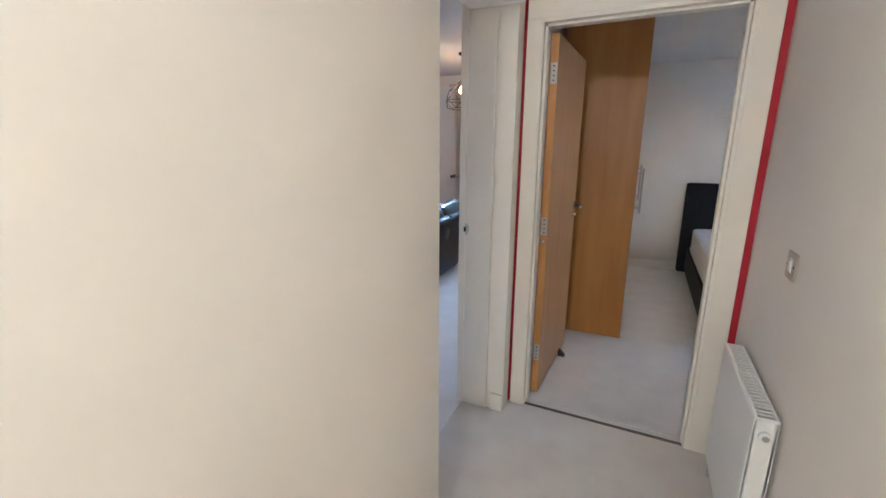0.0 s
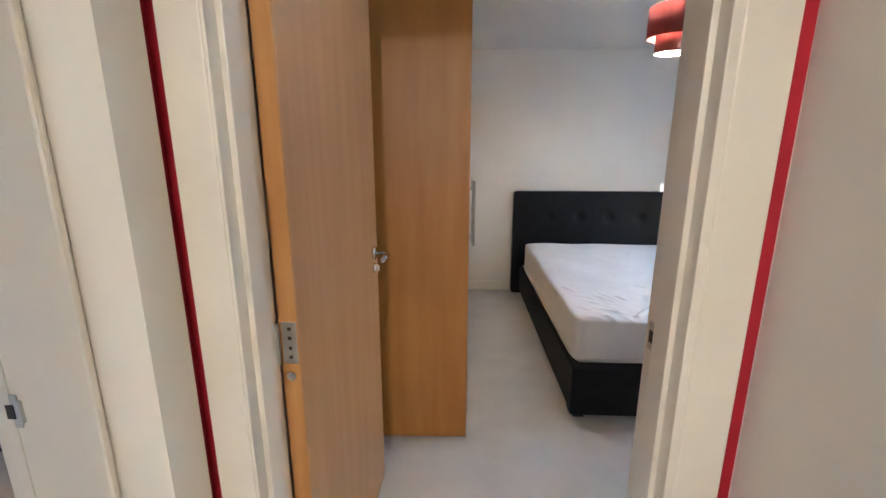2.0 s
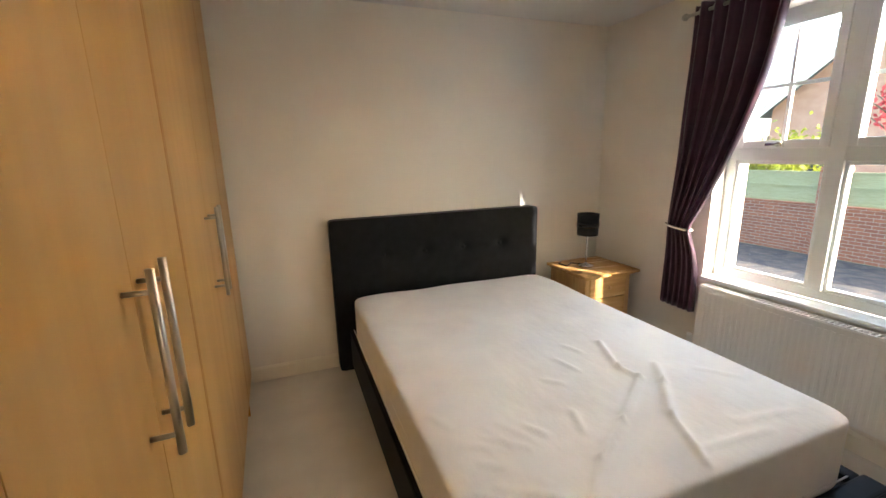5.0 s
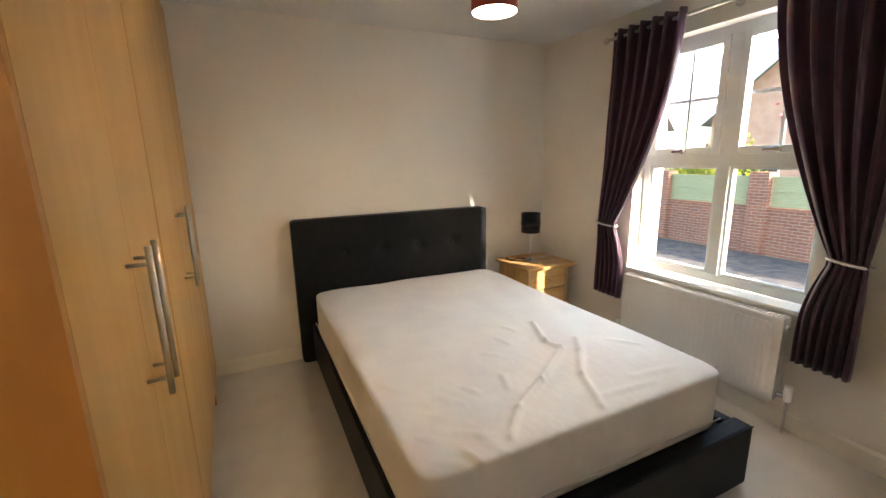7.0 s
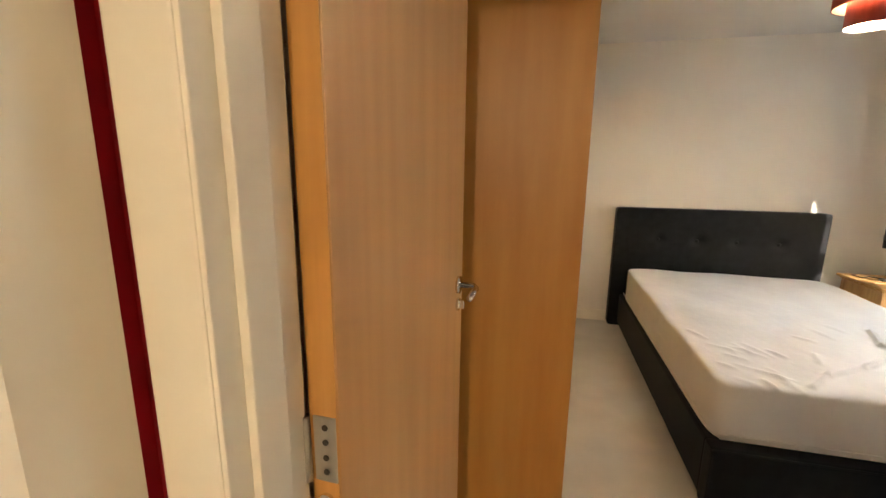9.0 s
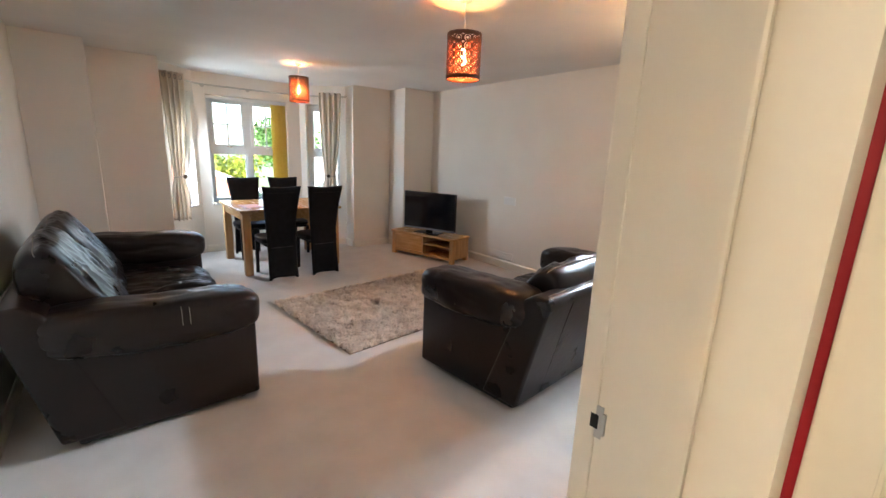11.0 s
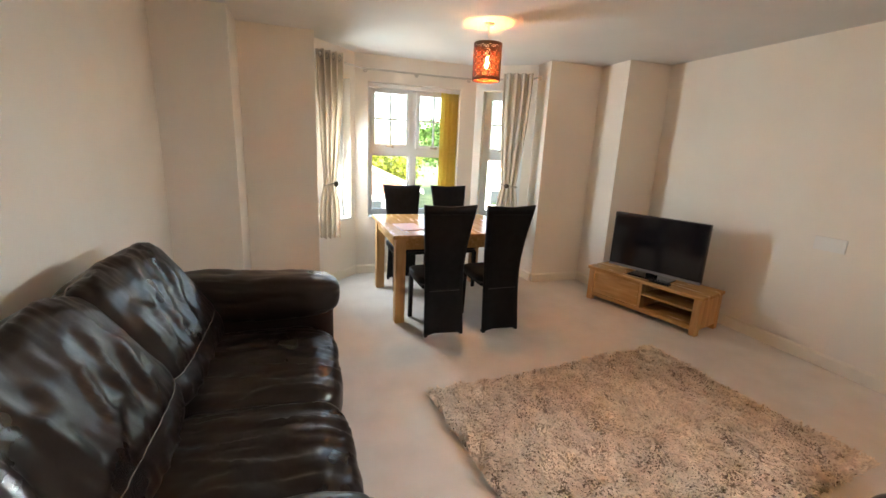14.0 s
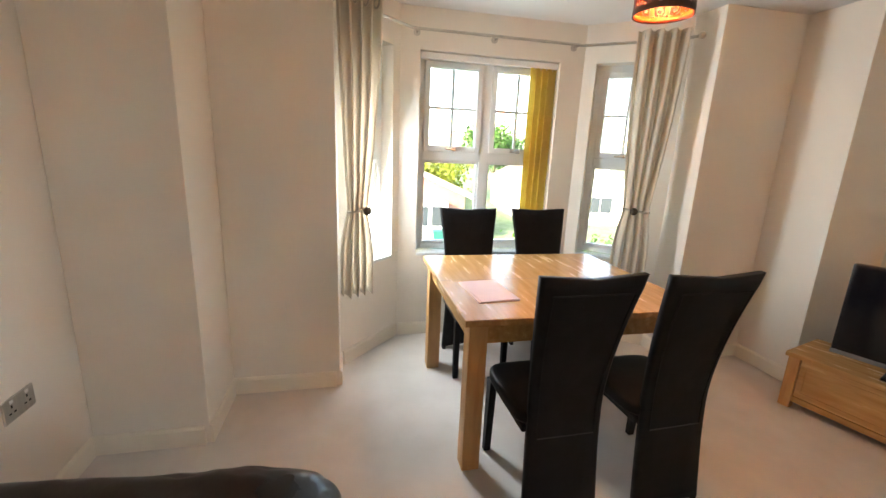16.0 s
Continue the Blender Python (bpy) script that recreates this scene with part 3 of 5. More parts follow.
curtain("curtain", "cream lined eyelet curtain tied back in the bay", pose(-6.15, 1.925, 0, 0, 0, 118), (-0.01, 0.25), (0.04, 0.15), (-0.01, 0.19), (2.275, 1.09, 0.56), M_CREAM, 4, "bay curtains", M_STEEL, -1)
curtain("curtain", "cream lined eyelet curtain tied back in the bay", pose(-6.17, 4.15, 0, 0, 0, -120), (0.05, 0.36), (0.14, 0.30), (0.10, 0.34), (2.275, 1.09, 0.56), M_CREAM, 4, "bay curtains", M_STEEL, 1)
curtain("curtain", "cream lined eyelet curtain tied back by the window", pose(-2.2, 5.30, 0), (0.03, 0.26), (0.05, 0.15), (0.04, 0.20), (2.30, 1.06, 0.50), M_CREAM, 5, "living room curtains", M_STEEL)
pole("curtain_pole", "slim steel curtain pole above the living room window", [(-2.24, 5.30, 2.255), (-0.62, 5.30, 2.255)], True, [((-2.2, 5.30, 2.255), (-2.2, 5.4, 2.255)), ((-1.4, 5.30, 2.255), (-1.4, 5.4, 2.255))])


def holdback(m):
    t = thing("curtain_holdback", "bronze metal curtain holdback on the wall", "holdback", m)
    part("rose", cyl((0, 0, 0), (0, -0.01, 0), 0.028, seg=18), M_DARKMETAL, t)
    part("arm", tube([(0, -0.01, 0), (0, -0.10, 0), (0.02, -0.125, 0), (0.14, -0.13, 0)], 0.008), M_DARKMETAL, t, smooth=True)
    part("knob", cyl((0, -0.1, 0), (0, -0.13, 0), 0.022, seg=16), M_DARKMETAL, t)


holdback(pose(-2.20, 5.40, 1.06))


def vertical_blind(m, width, z0, z1, count, rail):
    """Slats gathered over the given width; the head rail runs from rail[0] to rail[1]."""
    t = thing("vertical_blind", "mustard vertical blind drawn to one side", "blind", m)
    part("head_rail", box(rail[0], rail[1], -0.02, 0.02, z1, z1 + 0.042, 0.003), M_PLASTIC, t)
    for i in range(count):
        x = width * (i + 0.5) / count
        part("slat", moved(box(-0.044, 0.044, -0.0012, 0.0012, z0, z1), pose(x, 0, 0, 0, 0, 24)), M_BLIND, t)
        part("carrier", cyl((x, 0, z1 - 0.012), (x, 0, z1), 0.004, seg=8), M_PLASTIC, t)


vertical_blind(pose(-6.81, 3.30, 0, 0, 0, 90), 0.19, 0.72, 2.08, 4, (-0.845, 0.205))
vertical_blind(pose(-1.95, 5.44, 0), 0.09, 0.75, 2.08, 2, (0.0, 1.1))


# ---- doors and wardrobe ----
def lever_handle(parent, m):
    h = bmesh.new()
    cyl((0, 0, 0), (0, -0.009, 0), 0.026, seg=20, bm=h)
    tube([(0, -0.005, 0), (0, -0.05, 0), (-0.02, -0.06, 0), (-0.12, -0.06, 0)], 0.0085, 10, h)
    part("door_handle", moved(h, m), M_CHROME, parent, "polished chrome lever handle", True)
    k = cyl((0, 0, -0.06), (0, -0.007, -0.06), 0.02, seg=18)
    part("thumb_turn", moved(box(-0.004, 0.004, -0.022, -0.006, -0.072, -0.048, 0.002, bm=k), m), M_CHROME, parent)


def bedroom_door():
    t = tagged(new("door_1"), "open beech veneered flush bedroom door", "door", kind="structure")
    t.matrix_basis = pose(-0.212, 2.202, 0, 0, 0, -2.0)
    part("door_leaf", box(-0.043, 0, 0.004, 0.76, 0.012, 1.985, 0.0015), M_DOOR, t)
    part("lipping", box(-0.042, -0.001, 0.0, 0.004, 0.012, 1.985), M_LIP, t, "orange oak lipping on the hinge edge")
    lever_handle(t, pose(0, 0.70, 1.06, 0, 0, 90))
    b = cyl((0, -0.001, 0.94), (0, -0.006, 0.94), 0.011, seg=14)
    part("edge_catch", moved(b, Matrix.Translation((-0.02, 0, 0))), M_CHROME, t)
    for z in (0.27, 1.02, 1.80):
        h = box(-0.036, -0.002, -0.002, 0.0005, z - 0.05, z + 0.05, 0.0008)
        cyl((-0.046, -0.006, z - 0.05), (-0.046, -0.006, z + 0.05), 0.007, seg=12, bm=h)
        box(-0.085, -0.050, -0.022, -0.018, z - 0.05, z + 0.05, 0.0008, bm=h)
        hg = part("hinge", h, M_STEEL, t, "steel butt hinge")
        for dz in (-0.034, -0.012, 0.012, 0.034):
            part("screw", cyl((-0.018, -0.002, z + dz), (-0.018, -0.0035, z + dz), 0.0045, seg=8), M_DARKMETAL, hg)
    w = prism([(0.0, 0), (0.045, 0), (0.045, 0.012), (0.01, 0.045), (0.0, 0.045)], 0.03, "y", 0.54)
    part("door_stop", w, M_DARKMETAL, t, "dark door stop at the foot")


bedroom_door()


def bar_handle(parent, y, z0, z1):
    h = tube([(0.045, y, z0), (0.045, y, z1)], 0.0075, 12)
    for z in (z0 + 0.04, z1 - 0.04):
        cyl((0.0, y, z), (0.045, y, z), 0.005, seg=10, bm=h)
    part("bar_handle", h, M_STEEL, parent, "brushed steel bar handle", True)


def wardrobe(m, width, label, handles=True):
    t = thing("wardrobe", label, "wardrobe", m, "fitted wardrobes")
    d, h = 0.56, 2.34
    part("side_panel", box(-d, -0.0, 0, 0.02, 0, h, 0.001), M_WARD, t, "orange oak laminate end panel")
    part("side_panel", box(-d, -0.022, width - 0.02, width, 0, h, 0.001), M_WARD, t)
    part("top_panel", box(-d, -0.022, 0.02, width - 0.02, h - 0.02, h), M_WARD, t)
    part("plinth", box(-d, -0.05, 0.02, width - 0.02, 0, 0.07), M_WARD, t)
    part("back_panel", box(-d, -d + 0.01, 0.02, width - 0.02, 0.07, h - 0.02), M_WARD, t)
    if not handles:
        part("wardrobe_door", box(-0.02, 0.0, 0.022, width - 0.002, 0.075, h - 0.005, 0.0006), M_WDOOR, t, "maple laminate door")
        return
    mid = width / 2
    for y0, y1, hy in ((0.022, mid - 0.0007, mid - 0.045), (mid + 0.0007, width - 0.002, mid + 0.045)):
        dr = part("wardrobe_door", box(-0.02, 0.0, y0, y1, 0.075, h - 0.005, 0.0006), M_WDOOR, t, "maple laminate door")
        bar_handle(dr, hy - 0.015, 0.93, 1.285)


WM = pose(0.186, 3.245, 0, 0, 0, 1.75)
wardrobe(WM, 0.90, "tall oak laminate wardrobe with maple doors")
wardrobe(WM @ pose(0, 0.902, 0), 1.10, "tall oak laminate wardrobe with steel bar handles")
wardrobe(WM @ pose(0, 2.004, 0), 0.376, "narrow oak laminate wardrobe against the end wall", False)



# ---- hall fittings ----
def radiator(m, length, z0, z1, label, grille=True):
    """A panel radiator along local x, its back to local y 0.03 and its front at negative y."""
    t = thing("radiator", label, "radiator", m)
    d = 0.065
    p = box(0, length, -d, -d + 0.012, z0, z1, 0.004)
    n = int(length / 0.033)
    for i in range(n):
        x = 0.03 + (length - 0.06) * (i + 0.5) / n
        if grille:
            part("rib", box(x - 0.009, x + 0.009, -d - 0.003, -d, z0 + 0.03, z1 - 0.03, 0.0012, 1), M_RAD, t)
    part("front_panel", p, M_RAD, t)
    part("back_panel", box(0, length, -0.012, 0, z0, z1, 0.003), M_RAD, t)
    for x in (0, length - 0.004):
        part("side_panel", box(x, x + 0.004, -d + 0.004, -0.004, z0 + 0.01, z1 + 0.001), M_RAD, t)
    g = box(0.002, length - 0.002, -d + 0.002, -d + 0.010, z1, z1 + 0.006, 0.001)
    box(0.002, length - 0.002, -0.010, -0.002, z1, z1 + 0.006, 0.001, bm=g)
    k = int(length / 0.022)
    for i in range(k + 1):
        x = 0.004 + (length - 0.012) * i / k
        box(x, x + 0.005, -d + 0.010, -0.010, z1, z1 + 0.005, bm=g)
    part("top_grille", g, M_RAD, t)
    part("bracket", box(0.1, 0.14, 0.0, 0.03, z0 + 0.1, z1 - 0.05), M_STEEL, t)
    part("bracket", box(length - 0.14, length - 0.1, 0.0, 0.03, z0 + 0.1, z1 - 0.05), M_STEEL, t)
    for x, s in ((0, -1), (length, 1)):
        part("end_cap", cyl((x, -d / 2, z1 - 0.05), (x + 0.012 * s, -d / 2, z1 - 0.05), 0.017, seg=18), M_PLASTIC, t)
        part("bleed_plug", cyl((x + 0.012 * s, -d / 2, z1 - 0.05), (x + 0.016 * s, -d / 2, z1 - 0.05), 0.009, seg=12), M_CHROME, t)
        part("valve", cyl((x, -d / 2, z0 + 0.04), (x + 0.05 * s, -d / 2, z0 + 0.04), 0.013, seg=14), M_CHROME, t)
        part("valve_cap", cyl((x + 0.05 * s, -d / 2, z0 + 0.02), (x + 0.05 * s, -d / 2, z0 + 0.1), 0.018, seg=16), M_PLASTIC, t, "white plastic valve cap")
        part("pipe", cyl((x + 0.05 * s, -d / 2, 0), (x + 0.05 * s, -d / 2, z0 + 0.03), 0.0075, seg=12), M_CHROME, t)
    return t


radiator(pose(0.665, 1.85, 0, 0, 0, -90), 0.54, 0.14, 0.665, "slim white panel radiator on the hall wall", False)
radiator(pose(2.885, 4.60, 0, 0, 0, -90), 1.0, 0.17, 0.625, "white ribbed panel radiator below the bedroom window")


def switch_plate(m):
    t = thing("light_switch", "brushed steel single light switch on the wall", "switch", m)
    part("plate", box(-0.043, 0.043, -0.006, 0, -0.043, 0.043, 0.0025), M_STEEL, t)
    part("surround", box(-0.013, 0.013, -0.0075, -0.005, -0.022, 0.022, 0.001), M_PLASTIC, t)
    part("rocker", moved(box(-0.010, 0.010, -0.004, 0.002, -0.017, 0.017, 0.001), pose(0, -0.008, 0, 6)), M_PLASTIC, t, "white rocker")
    for x in (-0.032, 0.032):
        part("screw", cyl((x, -0.006, 0), (x, -0.0075, 0), 0.004, seg=10), M_DARKMETAL, t)


switch_plate(pose(0.6795, 1.54, 1.08, 0, 0, -90))


def socket(m, mat, label, w=0.146, h=0.086, holes=True):
    t = thing("wall_socket", label, "socket", m)
    part("plate", box(-w / 2, w / 2, -0.008, 0, -h / 2, h / 2, 0.003), mat, t)
    if holes:
        for s in (-0.036, 0.036):
            for dx, dz, a, c in ((0, 0.012, 0.003, 0.006), (-0.011, -0.012, 0.005, 0.003), (0.011, -0.012, 0.005, 0.003)):
                part("pin_hole", box(s + dx - a, s + dx + a, -0.0088, -0.0078, dz - c, dz + c), M_RUBBER, t)
            part("rocker", box(s - 0.007, s + 0.007, -0.0115, -0.008, 0.024, 0.036, 0.001), M_PLASTIC, t)


socket(pose(-3.945, 5.40, 0.905), M_PLASTIC, "white blank double wall plate above the skirting", 0.2, 0.1, False)
socket(pose(-5.30, 0.78, 0.50, 0, 0, 180), M_STEEL, "brushed steel double socket beside the sofa")


def air_vent(m):
    t = thing("air_vent", "low cream louvred wall vent", "vent", m)
    part("frame", box(-0.235, 0.235, -0.006, 0, -0.05, 0.05, 0.002), M_WALL, t)
    for i in range(6):
        z = -0.036 + i * 0.0145
        part("slat", box(-0.22, 0.22, -0.010, -0.006, z - 0.003, z + 0.003), M_WALL, t)


air_vent(pose(-4.04, 5.40, 0.17))


# ---- bedroom things ----
def bed():
    t = thing("bed", "black faux leather king size bed frame", "bed", pose(0.765, 3.42, 0))
    w, l = 1.53, 2.14
    part("side_rail", box(0, 0.06, 0.085, l, 0.03, 0.295, 0.012), M_BLACK, t)
    part("side_rail", box(w - 0.06, w, 0.085, l, 0.03, 0.295, 0.012), M_BLACK, t)
    part("footboard", box(-0.005, w + 0.005, 0, 0.085, 0.02, 0.305, 0.016, 3), M_BLACK, t)
    part("slat_base", box(0.06, w - 0.06, 0.085, l, 0.2, 0.27), M_BLACK, t)
    BUTTONS = [(-0.432 + 0.30 * i, 0.268) for i in range(4)]

    def tufted(q):
        d = 0.0
        if q.y < 0:
            for bx, bz in BUTTONS:
                e = math.hypot(q.x - bx, q.z - bz)
                d += 0.020 * math.exp(-(e / 0.035) ** 2) + 0.008 * math.exp(-(e / 0.11) ** 2)
        return Vector((q.x, q.y + d, q.z))

    hb = moved(cushion((1.57, 0.09, 1.063), 60.0, 70, shape=tufted), Matrix.Translation((0.702, l + 0.045, 0.5315)))
    part("headboard", hb, M_BLACK, t, "padded black headboard with buttons", True)
    for bx, bz in BUTTONS:
        bt = cushion((0.03, 0.014, 0.03), 2.2, 3)
        part("button", moved(bt, Matrix.Translation((0.702 + bx, l + 0.026, 0.5315 + bz))), M_BLACK, t, smooth=True)
    for x in (0.05, w - 0.05):
        part("foot", box(x - 0.03, x + 0.03, 0.02, 0.08, 0, 0.03), M_RUBBER, t)
    part("piping", tube([(-0.003, 0.002, 0.30), (w + 0.003, 0.002, 0.30)], 0.004, 6), M_BLACK, t)


bed()


def mattress():
    w, l, h = 1.43, 2.01, 0.282

    def shape(q):
        z = q.z
        if q.z > 0:
            z += 0.010 * noise.noise(Vector((q.x * 3, q.y * 2.3, 1)))
            for ax, ay, bx, by, hh in CREASES:
                d = Vector((bx - ax, by - ay))
                k = max(0, min(1, ((q.x - ax) * d.x + (q.y - ay) * d.y) / d.length_squared))
                e = math.hypot(q.x - ax - d.x * k, q.y - ay - d.y * k)
                z += 1.1 * hh * math.exp(-(e / 0.013) ** 2) * (1.0 if hh == 0.013 else math.sin(math.pi * min(1, k + 0.1)) ** 0.5)
        return Vector((q.x, q.y, z))

    FOLDS = [[(0.30, -0.19), (0.20, -0.42), (0.22, -0.52), (-0.05, -0.71), (-0.25, -0.83), (-0.37, -0.95)], [(0.37, -0.46), (0.28, -0.58), (0.13, -0.75), (0.03, -0.96)]]
    CREASES = [(*p, *q, 0.013) for f in FOLDS for p, q in zip(f, f[1:])]
    CREASES += [(-0.17, -0.60, -0.22, -0.73, 0.010), (-0.37, -0.61, -0.32, -0.69, 0.009), (0.0, -0.25, 0.04, -0.4, 0.007), (-0.15, -0.38, -0.07, -0.45, 0.007), (0.07, -0.91, 0.41, -0.93, 0.009),
                (0.30, -0.86, 0.58, -0.90, 0.007), (0.50, -0.55, 0.62, -0.7, 0.006), (0.12, -0.15, 0.16, -0.26, 0.007), (-0.66, -0.42, -0.60, -0.56, 0.007)]
    rng = random.Random(5)
    for i in range(16):
        x, y = rng.uniform(-0.66, -0.45), rng.uniform(-0.95, -0.5)
        a, d = rng.uniform(-1.3, -0.5), rng.uniform(0.08, 0.18)
        CREASES.append((x, y, x + d * math.cos(a), y + d * math.sin(a), rng.uniform(0.003, 0.007)))
    t = thing("mattress", "white covered mattress with creases on the bed", "mattress", pose(0.787 + w / 2, 3.505 + l / 2, 0.272 + h / 2))
    b = cushion((w, l, h), 22.0, 150, shape=shape)
    part("cover", b, M_MATT, t, smooth=True)
    part("hem_seam", tube([(-w / 2 - 0.002, -l / 2 + 0.02, -0.09), (-w / 2 - 0.002, l / 2 - 0.02, -0.09)], 0.003, 6), M_MATT, t)
    part("hem_seam", tube([(-w / 2 + 0.02, -l / 2 - 0.002, -0.09), (w / 2 - 0.02, -l / 2 - 0.002, -0.09)], 0.003, 6), M_MATT, t)
    return t


mattress()


def nightstand():
    t = thing("nightstand", "small oak bedside cabinet beside the bed", "nightstand", pose(2.36, 5.10, 0))
    w, d, h = 0.40, 0.42, 0.615
    part("top", box(-0.04, w + 0.05, -0.045, d, h - 0.022, h, 0.008, 3), M_OAK, t)
    part("top_moulding", box(-0.018, w + 0.018, -0.02, d - 0.01, h - 0.036, h - 0.022, 0.004), M_OAK, t)
    for x in (0, w - 0.035):
        for y in (0, d - 0.04):
            part("leg", box(x, x + 0.035, y, y + 0.035, 0, h - 0.025, 0.003), M_OAKZ, t)
    part("side_panel", box(0.004, 0.02, 0.035, d - 0.04, 0.08, h - 0.025), M_OAKZ, t)
    part("side_panel", box(w - 0.02, w - 0.004, 0.035, d - 0.04, 0.08, h - 0.025), M_OAKZ, t)
    part("shelf", box(0.02, w - 0.02, 0.01, d - 0.02, 0.08, 0.1), M_OAK, t)
    # The shade deep in the cabinet is put into this panel's colour.
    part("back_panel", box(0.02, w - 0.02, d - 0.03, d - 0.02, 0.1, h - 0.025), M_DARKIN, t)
    dr = part("drawer", box(0.04, w - 0.04, -0.004, 0.3, h - 0.19, h - 0.04, 0.003), M_OAK, t)
    k = bmesh.new()
    bmesh.ops.create_uvsphere(k, u_segments=12, v_segments=8, radius=0.014)
    part("knob", moved(k, Matrix.Translation((w / 2, -0.016, h - 0.115))), M_OAKZ, dr, smooth=True)
    cd = part("cabinet_door", box(0.04, w - 0.04, -0.002, 0.015, 0.11, h - 0.2, 0.003), M_OAK, t)
    k = bmesh.new()
    bmesh.ops.create_uvsphere(k, u_segments=12, v_segments=8, radius=0.013)
    part("knob", moved(k, Matrix.Translation((w - 0.07, -0.014, 0.28))), M_OAKZ, cd, smooth=True)


nightstand()


def table_lamp():
    t = thing("table_lamp", "small black shaded chrome table lamp on the nightstand", "lamp", pose(2.52, 5.30, 0.615))
    part("base", lathe([(0, 0), (0.055, 0), (0.055, 0.008), (0.02, 0.016), (0.006, 0.03), (0, 0.03)], 24), M_CHROME, t, smooth=True)
    part("stem", cyl((0, 0, 0.02), (0, 0, 0.27), 0.006, seg=10), M_CHROME, t)
    part("shade", lathe([(0.072, 0.24), (0.075, 0.24), (0.078, 0.40), (0.075, 0.40), (0.072, 0.24)], 28), M_BLACK, t, "black fabric drum shade", True)
    part("trim_ring", lathe([(0.079, 0.30), (0.080, 0.30), (0.080, 0.335), (0.079, 0.335), (0.079, 0.30)], 28), M_BEZEL, t, smooth=True)
    part("flex", tube([(0.0, 0.05, 0.006), (-0.06, 0.1, 0.006), (-0.14, 0.04, 0.006), (-0.15, 0.13, 0.006), (-0.1, 0.17, 0.006)], 0.004, 6), M_BEZEL, t)


table_lamp()


def bedroom_pendant():
    t = thing("pendant_lamp", "two tier dusky red drum pendant in the bedroom", "lamp", pose(1.356, 4.026, 0))
    part("rose", lathe([(0, 2.4), (0.045, 2.4), (0.04, 2.38), (0.01, 2.37), (0, 2.37)], 20), M_PLASTIC, t, smooth=True)
    part("cord", cyl((0, 0, 2.12), (0, 0, 2.38), 0.004, seg=8), M_CORD, t)
    for r, z0, z1 in ((0.138, 2.085, 2.25), (0.088, 2.0, 2.15)):
        s = part("shade", lathe([(r - 0.002, z0), (r, z0), (r, z1), (r - 0.002, z1)], 40), M_REDSH, t, smooth=True)
        part("lining", lathe([(r - 0.004, z0 + 0.001), (r - 0.003, z0 + 0.001), (r - 0.003, z1), (r - 0.004, z1), (r - 0.004, z0 + 0.001)], 40), M_REDIN, s, "pale shade lining", True)
        ring = bmesh.new()
        for a in range(3):
            c, sn = math.cos(a * 2.094), math.sin(a * 2.094)
            tube([(0.015 * c, 0.015 * sn, z1 - 0.01), ((r - 0.004) * c, (r - 0.004) * sn, z1 - 0.01)], 0.002, 6, ring)
        part("spider", ring, M_STEEL, s)
    part("diffuser", lathe([(0, 2.006), (0.083, 2.006), (0.083, 2.010), (0, 2.010)], 32), M_DIFF, t, "glowing white diffuser disc", True)
    b = bmesh.new()
    bmesh.ops.create_uvsphere(b, u_segments=12, v_segments=8, radius=0.03)
    part("bulb", moved(b, Matrix.Translation((0, 0, 2.13))), M_BULBW, t, smooth=True)


M_DIFF = material("lit white diffuser", (0.85, 0.8, 0.72), 0.6, emit=(1.0, 0.82, 0.6), power=9)
bedroom_pendant()


# ---- living room things ----
def ridge(x, y, z):
    """Sharp folds: 1 along the crest of a fold, falling to 0 between folds."""
    return max(0.0, 1.0 - 4.2 * abs(noise.noise(Vector((x, y, z)))))


